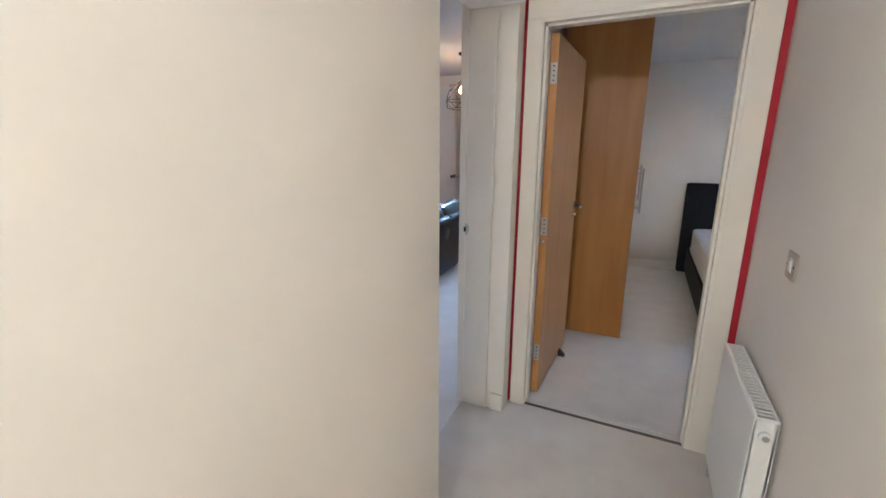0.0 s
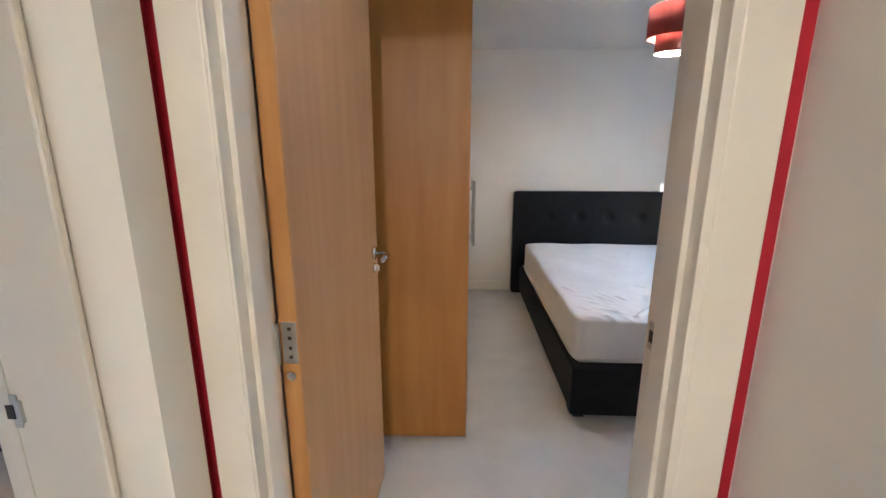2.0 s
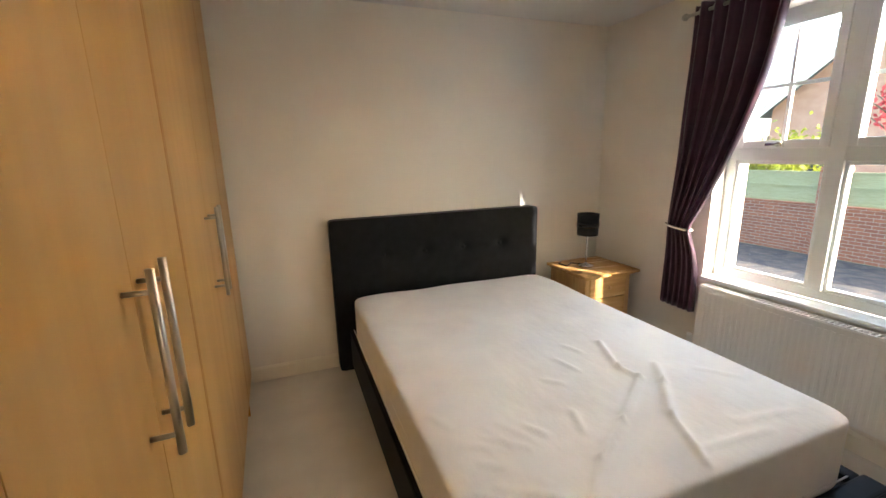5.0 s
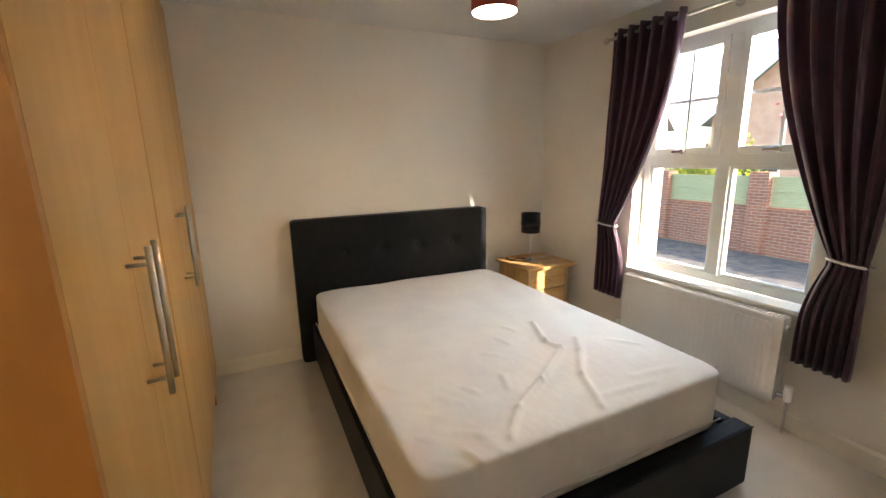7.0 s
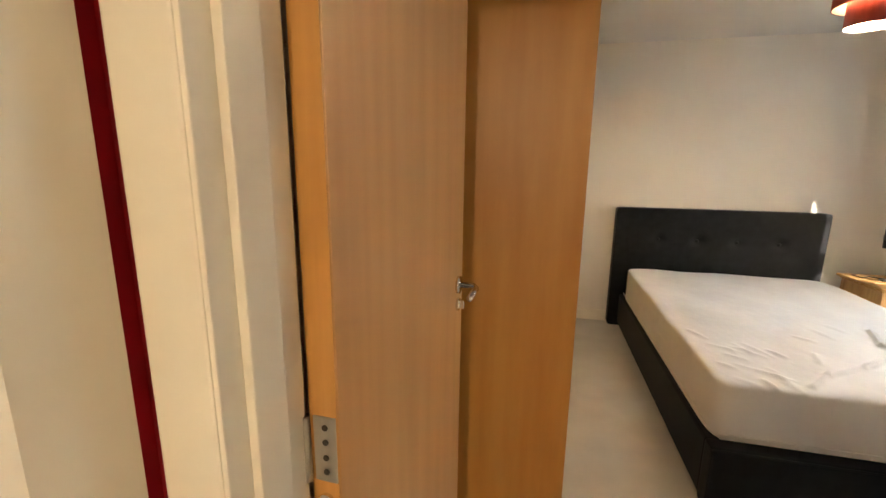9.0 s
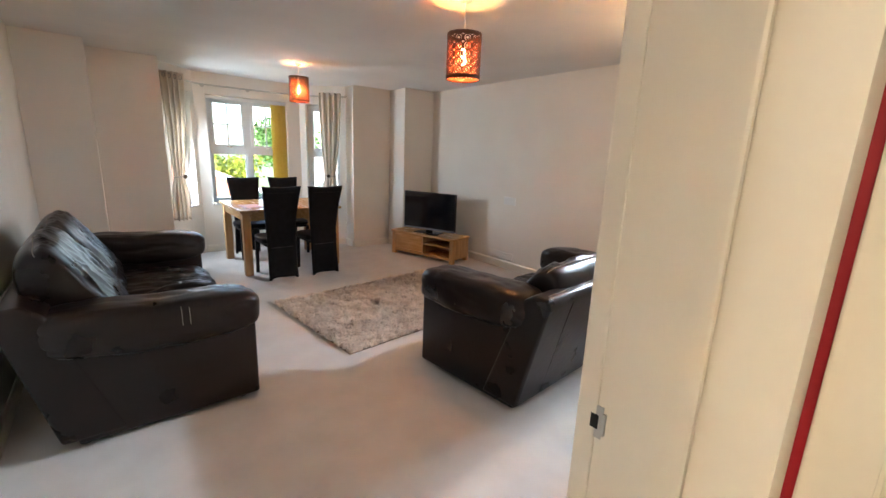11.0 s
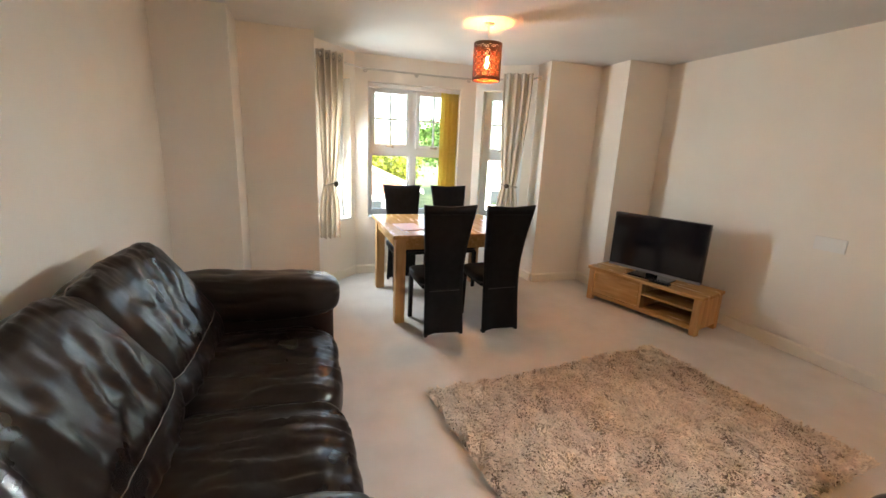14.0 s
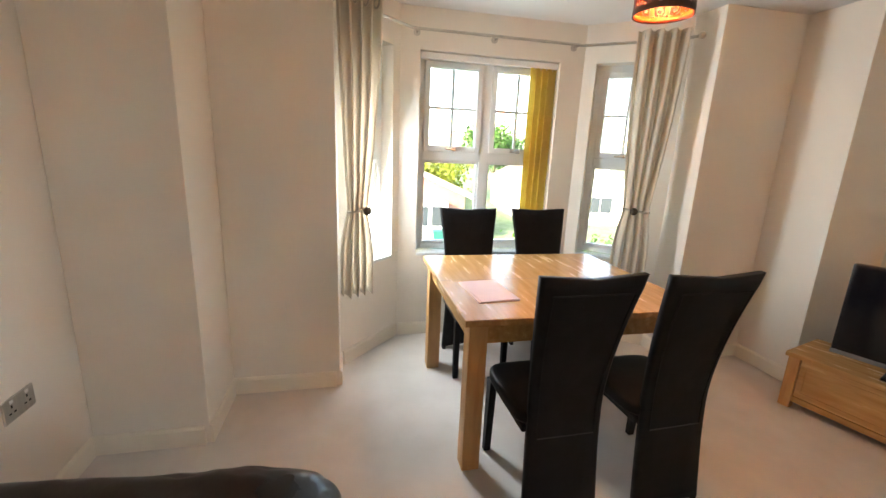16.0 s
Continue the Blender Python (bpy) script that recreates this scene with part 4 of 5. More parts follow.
def back_cushion(w, hd, crest, seed):
    """A sloping back pad: an outline in y and z, rounded at both ends, with gathers below the crest and long folds on the face."""
    k = crest - 0.44
    ctrl = [(hd - 0.02, 0.46), (hd + 0.055, 0.46 + 0.55 * k), (hd + 0.045, crest - 0.06), (hd - 0.02, crest), (hd - 0.10, crest - 0.03), (hd - 0.20, crest - 0.32 * k),
            (hd - 0.30, crest - 0.60 * k), (hd - 0.355, crest - 0.82 * k), (hd - 0.34, 0.45), (hd - 0.22, 0.43)]
    n, steps, nu = len(ctrl), 7, 80
    prof = []
    for i in range(n):
        p0, p1, p2, p3 = (Vector(ctrl[(i + d) % n]) for d in (-1, 0, 1, 2))
        for j in range(steps):
            s = j / steps
            prof.append(0.5 * (2 * p1 + (p2 - p0) * s + (2 * p0 - 5 * p1 + 4 * p2 - p3) * s * s + (3 * p1 - p0 - 3 * p2 + p3) * s ** 3))
    mid = sum(prof, Vector((0, 0))) / len(prof)
    top_i, band_i = 3 * steps, int(6.6 * steps)
    b = bmesh.new()
    rows, crest_line, band_line = [], [], []
    for a in range(nu + 1):
        u = -1 + 2 * a / nu
        x = w / 2 * math.copysign(1 - (1 - abs(u)) ** 1.25, u)
        e = min(1.0, abs(x) / (w / 2))
        k_end = (1 - e ** 5) ** 0.30 if e < 1 else 0.0
        k_end = 0.72 + 0.28 * k_end
        row = []
        for q_i, p in enumerate(prof):
            d = p - mid
            nrm = d.normalized()
            f = (q_i - top_i) / (7 * steps - top_i)
            h = 0.0
            if 0.0 <= f <= 1.15:
                fade = min(1.0, 6 * f) * (1 - e ** 6)
                sway = 1.4 * noise.noise(Vector((x * 3 + seed, f * 2, seed)))
                h += 0.013 * ridge(x * 8 + 3.5 * f + sway + seed, f * 1.2 + seed, seed) * fade
                h += 0.013 * ridge(x * 5 - 2.5 * f + seed * 2, f * 4.5 + x * 2, seed + 5) * fade
                h += 0.009 * ridge(x * 22 + seed, f * 1.5, seed + 9) * (math.exp(-(f / 0.25) ** 2) + math.exp(-((f - 0.9) / 0.22) ** 2)) * fade
                h += 0.022 * noise.noise(Vector((x * 5 + seed, f * 3, seed + 2)))
                h *= 1 - 0.85 * math.exp(-((q_i - band_i) / 2.2) ** 2)
                h -= 0.010 * math.exp(-((q_i - band_i) / 1.2) ** 2)
            h -= 0.006 * math.exp(-((q_i - top_i) / 1.2) ** 2)
            y, z = mid + d * k_end + nrm * h
            row.append(b.verts.new((x, y, z)))
            if q_i == top_i:
                crest_line.append(Vector((x, y, z + 0.002)))
            if q_i == band_i:
                band_line.append(Vector((x, y - 0.001, z + 0.001)))
        rows.append(row)
    m = len(prof)
    for r0, r1 in zip(rows, rows[1:]):
        for i in range(m):
            b.faces.new((r0[i], r0[(i + 1) % m], r1[(i + 1) % m], r1[i]))
    b.faces.new(rows[0][::-1])
    b.faces.new(rows[-1])
    bmesh.ops.recalc_face_normals(b, faces=b.faces)
    return b, crest_line[2:-2], band_line[2:-2]


def sofa(name, label, m, length, depth, seats, seed, crest):
    """A leather sofa along local x, its front to negative y; the origin is the middle of its foot."""
    t = thing(name, label, "sofa", m, "leather sofas")
    hl, hd = length / 2, depth / 2
    arm = 0.24
    part("base", box(-hl + 0.05, hl - 0.05, -hd + 0.05, hd - 0.06, 0.05, 0.28, 0.02, 3), M_LEATHER, t)
    part("front_panel", box(-hl + arm - 0.02, hl - arm + 0.02, -hd + 0.03, -hd + 0.07, 0.04, 0.27, 0.015, 3), M_LEATHER, t)
    shell = prism([(hd - 0.30, 0.05), (hd - 0.04, 0.05), (hd + 0.12, 0.70), (hd + 0.10, 0.745), (hd + 0.02, 0.755), (hd - 0.06, 0.70)], length - 0.04, "x", -hl + 0.02, 0.022)
    bk = part("back_shell", shell, M_LEATHER, t, smooth=True)
    for x in (-hl + 0.26, hl - 0.26):
        part("seam", tube([(x, hd - 0.037, 0.07), (x, hd + 0.1215, 0.70)], 0.002, 6), M_LEATHER, bk)
    part("top_stitching", tube([(-hl + 0.06, hd + 0.085, 0.758), (hl - 0.06, hd + 0.085, 0.758)], 0.0022, 6), M_STITCH, bk, "pale line of stitching")
    for s in (-1, 1):
        x0 = s * (hl - arm / 2)
        a = part("arm", prism([(-hd + 0.015, 0.03), (hd - 0.10, 0.03), (hd + 0.0, 0.62), (-hd + 0.015, 0.56)], arm - 0.05, "x", x0 - (arm - 0.05) / 2, 0.02), M_LEATHER, t, smooth=True)

        def droop(q, s=s):
            k = max(0.0, (-q.y) / (depth / 2))
            return Vector((q.x, q.y, q.z - 0.01 * k * k + 0.03 * max(0.0, q.y / hd)))

        roll = cushion((arm + 0.05, depth + 0.02, 0.25), 4.2, 21, 0.010, seed + s, 7.0, droop)
        moved(roll, Matrix.Translation((x0, -0.015, 0.56 + (0.047 if s > 0 else 0))))
        rl = part("arm_roll", roll, M_LEATHER, a, "padded rolled arm top", True)
        for y in (-hd + 0.34, -hd + 0.375):
            pts = [(x0 + (arm + 0.046) / 2 * math.copysign(abs(math.cos(th)) ** 0.56, math.cos(th)), y, 0.56 - 0.006 + 0.122 * math.sin(th) ** 0.56) for th in [math.pi * i / 14 for i in range(15)]]
            part("stitching", tube(pts, 0.0022, 5), M_STITCH, rl, "pale decorative stitching")
    inner = length - 2 * arm
    w = inner / seats
    for i in range(seats):
        xc = -inner / 2 + w * (i + 0.5)
        sc = cushion((w + 0.012, depth - 0.20, 0.22), 5.0, 41, 0.009, seed + 3.1 * i, 6.8, lambda q: Vector((q.x, q.y, q.z + 0.012 * math.cos(q.x * 5) - (0.03 * max(0, -q.y - 0.25) / 0.15) + (0.014 * ridge(q.x * 9 + seed, q.y * 1.6 + i, seed) + 0.008 * ridge(q.x * 20 + i, q.y * 2.2, seed + 3) if q.z > 0.02 else 0.0))))
        part("seat_cushion", moved(sc, Matrix.Translation((xc, -0.09, 0.355))), M_LEATHER, t, "creased leather seat cushion", True)

        bc, crest_line, band_line = back_cushion(w + 0.03, hd, crest, seed + 7.7 * i)
        at = Matrix.Translation((xc, 0, 0))
        c = part("back_cushion", moved(bc, at), M_LEATHER, t, "plump wrinkled back cushion", True)
        part("stitching", tube([at @ p for p in crest_line], 0.0024, 5), M_STITCH, c, "pale line of stitching")
        part("stitching", tube([at @ p for p in band_line], 0.0018, 5), M_STITCH, c, "pale line of stitching")
    for x in (-hl + 0.1, hl - 0.1):
        for y in (-hd + 0.1, hd - 0.12):
            part("foot", cyl((x, y, 0), (x, y, 0.05), 0.025, 0.03, 14), M_RUBBER, t)


sofa("sofa", "two seat dark brown leather sofa against the wall", pose(-3.625, 1.45, 0, 0, 0, 180), 1.95, 0.94, 2, 2.0, 0.965)
sofa("sofa", "two seat dark brown leather sofa facing the rug", pose(-2.10, 3.79, 0, 0, 0, -85.5), 1.68, 0.89, 2, 11.0, 0.865)


def rug():
    t = thing("rug", "shaggy taupe rug in the middle of the carpet", "rug", pose(-4.17, 2.44, 0, 0, 0, 5.4))
    w, l = 1.34, 1.87
    part("backing", box(0.01, w - 0.01, 0.01, l - 0.01, 0, 0.012, 0.004), M_RUGB, t)
    rng = np.random.default_rng(4)
    n = 36000
    px, py = rng.uniform(0, w, n), rng.uniform(0, l, n)
    ang = 2.2 * np.sin(px * 5 + 1.3 * np.sin(py * 4)) + 1.7 * np.cos(py * 6) + 1.6 * np.sin(px * 23 + 2 * np.sin(py * 19)) * np.cos(py * 21) + rng.normal(0, 0.5, n)
    lean, hh, ww = rng.uniform(0.015, 0.05, n), rng.uniform(0.020, 0.045, n), rng.uniform(0.0035, 0.0075, n)
    dx, dy = np.cos(ang), np.sin(ang)
    co = np.zeros((n, 5, 3))
    for k, (side, f, z) in enumerate(((-1, 0, 0.0), (1, 0, 0.0), (0.8, 0.5, 0.75), (-0.8, 0.5, 0.75), (0, 1.2, 1.0))):
        co[:, k, 0] = px + dx * lean * f - dy * ww * side
        co[:, k, 1] = py + dy * lean * f + dx * ww * side
        co[:, k, 2] = 0.010 + hh * z * (0.8 if k == 4 else 1)
    base = (np.arange(n) * 5)[:, None]
    faces = [tuple(r) for r in (base + np.array([0, 1, 2, 3])).tolist()] + [tuple(r) for r in (base + np.array([3, 2, 4])).tolist()]
    me = bpy.data.meshes.new("shag")
    me.from_pydata(co.reshape(-1, 3).tolist(), [], faces)
    me.materials.append(M_RUG)
    ob = new("shag", me)
    ob.parent = t
    tagged(ob, "long shaggy pile", kind="stuff")


rug()


def dining_table():
    t = thing("dining_table", "square oak dining table with stout legs in the bay", "table", pose(-6.32, 2.43, 0))
    w, d, h = 1.09, 1.21, 0.77
    part("tabletop", box(0, w, 0, d, h - 0.032, h, 0.006), M_OAK, t, "polished oak top")
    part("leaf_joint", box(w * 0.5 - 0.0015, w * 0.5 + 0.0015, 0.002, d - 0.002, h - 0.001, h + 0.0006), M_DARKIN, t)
    for x in (0.03, w - 0.115):
        for y in (0.03, d - 0.115):
            part("leg", box(x, x + 0.085, y, y + 0.085, 0, h - 0.032, 0.005), M_OAKZ, t)
    for y in (0.045, d - 0.07):
        part("apron", box(0.115, w - 0.115, y, y + 0.025, h - 0.13, h - 0.032), M_OAK, t)
    for x in (0.045, w - 0.07):
        part("apron", box(x, x + 0.025, 0.115, d - 0.115, h - 0.13, h - 0.032), M_OAK, t)


dining_table()
pc = thing("card", "pink printed card lying on the dining table", "card", pose(-5.52, 2.54, 0.7705, 0, 0, 4))
part("sheet", box(-0.21, 0.10, 0, 0.21, 0, 0.003), M_PAPER, pc)
part("folded_leaf", moved(box(-0.21, 0.10, 0, 0.20, 0.0034, 0.0054, 0.0006), pose(0, 0.012, 0, 0, 0, 2)), M_PAPER, pc, "upper leaf of the folded card")


def dining_chair(m):
    """A high-backed chair that faces local negative x, its back at x 0."""
    t = thing("dining_chair", "high backed black leather dining chair at the table", "chair", m, "chairs round the table")
    b = bmesh.new()
    rows = 26
    rings = []
    for j in range(rows + 1):
        z = 0.015 + 1.03 * j / rows
        k = max(0.0, (z - 0.45) / 0.6)
        hw = 0.158 + 0.052 * k ** 1.6 + 0.006 * max(0.0, 1 - z / 0.3)
        x = 0.02 - 0.05 * math.sin(min(z / 0.62, 1) * math.pi * 0.5) + 0.105 * k ** 1.7
        sag = 0.016 * k ** 3
        ring = []
        for yy, xx in ((-1, 0.012), (-0.93, 0.018), (-0.5, 0.020), (0, 0.021), (0.5, 0.020), (0.93, 0.018), (1, 0.012), (1, -0.012), (0.93, -0.018), (0.5, -0.019), (0, -0.02), (-0.5, -0.019), (-0.93, -0.018), (-1, -0.012)):
            zz = z + (sag * yy * yy if j == rows else 0)
            if j == 0:
                zz += 0.018 * max(0, 1 - (abs(yy) / 0.86) ** 8)
            ring.append(b.verts.new((x + xx + 0.012 * yy * yy * -1 * k, yy * hw, zz)))
        rings.append(ring)
    for r, s in zip(rings, rings[1:]):
        for i in range(14):
            b.faces.new((r[i], r[(i + 1) % 14], s[(i + 1) % 14], s[i]))
    b.faces.new(rings[0][::-1])
    b.faces.new(rings[-1])
    bk = part("backrest", b, M_BLACK, t, "tall flared padded back reaching the floor", True)

    def on_back(y, z):
        k = max(0.0, (z - 0.45) / 0.6)
        return (0.02 - 0.05 * math.sin(min(z / 0.62, 1) * math.pi * 0.5) + 0.105 * k ** 1.7 + 0.021, y, z)

    part("stitching", tube([on_back(-0.125, 0.37), on_back(0.125, 0.37)], 0.0028, 5), M_SEAM, bk, "grey stitched seam")
    for s in (-1, 1):
        part("seam", tube([on_back(s * (0.125 + 0.04 * max(0, (z - 0.5) / 0.55)), z) for z in np.linspace(0.37, 0.99, 12)], 0.003, 5), M_BLACK, bk)
    part("seam", tube([on_back(y, 0.99) for y in np.linspace(-0.16, 0.16, 6)], 0.003, 5), M_BLACK, bk)
    st = cushion((0.42, 0.40, 0.075), 5.0, 11, 0.003, 2.0)
    part("seat", moved(st, Matrix.Translation((-0.225, 0, 0.445))), M_BLACK, t, "padded black leather seat", True)
    part("seat_frame", box(-0.42, -0.03, -0.175, 0.175, 0.385, 0.415, 0.006), M_BLACK, t)
    for s in (-1, 1):
        lg = prism([(-0.43, 0.0), (-0.40, 0.0), (-0.375, 0.40), (-0.43, 0.40)], 0.034, "y", s * 0.165 - 0.017, 0.003)
        part("front_leg", lg, M_BLACK, t)
        part("rubber_foot", box(-0.015, 0.03, s * 0.15 - 0.012, s * 0.15 + 0.012, 0, 0.016), M_RUBBER, t)
    return t


ch = dining_chair(pose(-4.975, 2.795, 0, 0, 0, 1))
copy_thing(ch, pose(-4.955, 3.285, 0, 0, 0, 2))
copy_thing(ch, pose(-6.48, 2.79, 0, 0, 0, 180))
copy_thing(ch, pose(-6.48, 3.33, 0, 0, 0, 181))


def tv_stand():
    t = thing("tv_stand", "low oak television stand set across the corner", "TV stand", pose(-5.49, 4.57, 0, 0, 0, 16))
    w, d, h = 1.10, 0.40, 0.355
    part("top", box(-0.015, w + 0.015, -0.015, d, h - 0.03, h, 0.006), M_OAK, t)
    for x in (0, w - 0.06):
        for y in (0, d - 0.06):
            part("leg", box(x, x + 0.06, y, y + 0.06, 0, h - 0.03, 0.004), M_OAKZ, t)
    part("bottom_rail", box(0.06, w - 0.06, 0.006, 0.03, 0.045, 0.08, 0.002), M_OAK, t)
    part("bottom_shelf", box(0.06, w - 0.06, 0.03, d - 0.02, 0.06, 0.08), M_OAK, t)
    part("divider", box(0.55, 0.575, 0.01, d - 0.02, 0.08, h - 0.03), M_OAKZ, t)
    part("shelf", box(0.575, w - 0.06, 0.02, d - 0.02, 0.205, 0.222, 0.002), M_OAK, t)
    # Back of the open shelves, its shade given by the darkened wood.
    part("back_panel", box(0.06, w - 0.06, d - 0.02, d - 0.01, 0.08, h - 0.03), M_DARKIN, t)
    for x in (0.002, w - 0.02):
        part("side_panel", box(x + 0.004, x + 0.016, 0.06, d - 0.06, 0.05, h - 0.03), M_OAKZ, t)
    dr = part("drawer", box(0.065, 0.548, 0.004, 0.3, 0.085, h - 0.036, 0.003), M_OAK, t, "oak drawer front")
    for q in ((0.09, 0.525, 0.115, 0.122), (0.09, 0.525, h - 0.072, h - 0.065), (0.09, 0.097, 0.122, h - 0.072), (0.518, 0.525, 0.122, h - 0.072)):
        part("moulding", box(q[0], q[1], 0.001, 0.005, q[2], q[3], 0.0008), M_OAK, dr)


tv_stand()


def television():
    t = thing("television", "black flat screen television on the oak stand", "television", pose(-4.985, 4.862, 0.356, 0, 0, 21))
    part("foot", box(-0.19, 0.19, -0.085, 0.115, 0, 0.014, 0.006), M_BEZEL, t)
    part("neck", box(-0.05, 0.05, 0.01, 0.04, 0.012, 0.09, 0.006), M_BEZEL, t)
    part("body", box(-0.425, 0.425, -0.004, 0.05, 0.045, 0.58, 0.010), M_BEZEL, t)
    part("screen", box(-0.405, 0.405, -0.0065, -0.003, 0.085, 0.562, 0.001), M_SCREEN, t, "dark glass screen")
    part("lower_trim", box(-0.425, 0.425, -0.008, -0.001, 0.045, 0.07, 0.003), M_SILVER, t, "grey plastic lower trim")


television()
rc = thing("remote_box", "small black set top box on the television stand", "box", pose(-4.83, 4.84, 0.356, 0, 0, 18))
part("case", box(-0.09, 0.09, -0.06, -0.005, 0, 0.02, 0.004), M_BEZEL, rc)


def pierced_pendant(m):
    """A drum shade pierced with rounded windows, each with an oval ring inside; z 0 is its lower rim."""
    t = thing("pendant_lamp", "pierced brown drum pendant with a glowing bulb", "lamp", m, "pierced pendants")
    r, h, n, rows = 0.108, 0.27, 12, 5
    z0, step = 0.022, (0.27 - 0.044) / 5
    b = bmesh.new()

    def pt(a, z, rr):
        return (rr * math.cos(a), rr * math.sin(a), z)

    def loop(ca, cz, ha, hz, rr, p, k=16):
        out = []
        for i in range(k):
            th = 2 * math.pi * (i + 0.5) / k
            c, s = math.cos(th), math.sin(th)
            q = (abs(c) ** p + abs(s) ** p) ** (-1 / p)
            out.append(b.verts.new(pt(ca + ha * c * q, cz + hz * s * q, rr)))
        return out

    def bridge(u, v):
        for i in range(len(u)):
            j = (i + 1) % len(u)
            b.faces.new((u[i], u[j], v[j], v[i]))

    da = math.pi / n
    for i in range(n):
        ca = 2 * math.pi * i / n
        for j in range(rows):
            cz = z0 + step * (j + 0.5)
            bridge(loop(ca, cz, da, step / 2, r, 40), loop(ca, cz, da * 0.66, step * 0.37, r, 5))
            ring_o, ring_i = loop(ca, cz, da * 0.52, step * 0.30, r - 0.001, 3.0), loop(ca, cz, da * 0.26, step * 0.16, r - 0.001, 3.0)
            bridge(ring_o, ring_i)
            for s in (-1, 1):
                p = [b.verts.new(pt(ca + da * 0.09 * q, cz + s * step * e, r - 0.0005)) for q, e in ((-1, 0.29), (1, 0.29), (1, 0.41), (-1, 0.41))]
                b.faces.new(p)
    sh = part("shade", b, M_SHADE, t, "dark brown pierced metal shade", True)
    so = sh.modifiers.new("thickness", "SOLIDIFY")
    so.thickness = 0.0015
    me = sh.data.copy()
    for v in me.vertices:
        v.co.x, v.co.y = v.co.x * 0.972, v.co.y * 0.972
    me.materials[0] = M_SHADEIN
    inner = new("inner_shade", me)
    inner.parent = sh
    tagged(inner, "copper coloured pierced inner face")
    for z, k in ((0, 0.022), (h - 0.022, 0.022)):
        part("rim", lathe([(r + 0.001, z), (r + 0.001, z + k), (r - 0.002, z + k), (r - 0.002, z), (r + 0.001, z)], 56), M_SHADE, sh, smooth=True)
    part("lining", lathe([(r - 0.004, 0.001), (r - 0.004, 0.022), (r - 0.006, 0.022), (r - 0.006, 0.001), (r - 0.004, 0.001)], 48), M_SHADEIN, sh, "copper coloured lining", True)
    bb = lathe([(0, 0.085), (0.010, 0.09), (0.016, 0.108), (0.015, 0.125), (0.011, 0.15), (0.010, 0.18), (0, 0.18)], 20)
    part("bulb", bb, M_BULB, t, "glowing amber bulb", True)
    part("lamp_holder", cyl((0, 0, 0.18), (0, 0, 0.235), 0.018, seg=16), M_PLASTIC, t)
    sp = bmesh.new()
    for a in range(3):
        tube([(0.018 * math.cos(a * 2.094), 0.018 * math.sin(a * 2.094), 0.225), ((r - 0.002) * math.cos(a * 2.094), (r - 0.002) * math.sin(a * 2.094), h - 0.012)], 0.0018, 5, sp)
    part("spider", sp, M_SHADE, t)
    part("cord", cyl((0, 0, 0.23), (0, 0, 2.39 - m.translation.z), 0.0035, seg=8), M_CORD, t)
    zc = 2.4 - m.translation.z
    part("ceiling_rose", lathe([(0, zc), (0.04, zc), (0.036, zc - 0.018), (0.01, zc - 0.026), (0, zc - 0.026)], 20), M_PLASTIC, t, smooth=True)


pierced_pendant(pose(-2.41, 3.17, 1.93))
pierced_pendant(pose(-5.22, 3.14, 1.99))


def cage_pendant():
    t = thing("cage_pendant", "open wire cage pendant with a filament bulb", "lamp", pose(-1.606, 4.231, 0))
    b = bmesh.new()
    tiers = [(0.03, 2.12), (0.14, 2.03), (0.19, 1.93), (0.155, 1.85)]
    n = 6
    P = [[(r * math.cos(2 * math.pi * (i + 0.5 * (k % 2)) / n), r * math.sin(2 * math.pi * (i + 0.5 * (k % 2)) / n), z) for i in range(n)] for k, (r, z) in enumerate(tiers)]
    for k, ring in enumerate(P):
        for i in range(n):
            cyl(ring[i], ring[(i + 1) % n], 0.0028, seg=6, bm=b)
            if k + 1 < len(P):
                cyl(ring[i], P[k + 1][i], 0.0028, seg=6, bm=b)
                cyl(ring[i], P[k + 1][(i - 1) % n if k % 2 == 0 else (i + 1) % n], 0.0028, seg=6, bm=b)
    part("wire_cage", b, M_DARKMETAL, t)
    part("lamp_holder", cyl((0, 0, 2.08), (0, 0, 2.14), 0.02, seg=16), M_DARKMETAL, t)
    part("bulb", lathe([(0, 1.99), (0.02, 1.995), (0.032, 2.02), (0.026, 2.05), (0.013, 2.08), (0, 2.08)], 20), M_BULB, t, "glowing filament bulb", True)
    part("cord", cyl((0, 0, 2.13), (0, 0, 2.39), 0.003, seg=8), M_DARKMETAL, t)
    part("ceiling_rose", lathe([(0, 2.4), (0.045, 2.4), (0.042, 2.38), (0, 2.38)], 20), M_DARKMETAL, t, smooth=True)


cage_pendant()


def hall_light():
    t = thing("ceiling_light", "plain round ceiling light in the hall", "lamp", pose(-0.05, -0.9, 0))
    part("base", lathe([(0, 2.4), (0.12, 2.4), (0.12, 2.37), (0, 2.37)], 28), M_PLASTIC, t, smooth=True)
    part("bulb", lathe([(0, 2.26), (0.04, 2.27), (0.05, 2.31), (0.02, 2.37), (0, 2.37)], 20), M_BULBW, t, smooth=True)


hall_light()


# ---- outside ----
def ground_height(x):
    k = max(0.0, min(1.0, (2.0 - x) / 14.0))
    return -1.0 - 2.3 * k * k * (3 - 2 * k)


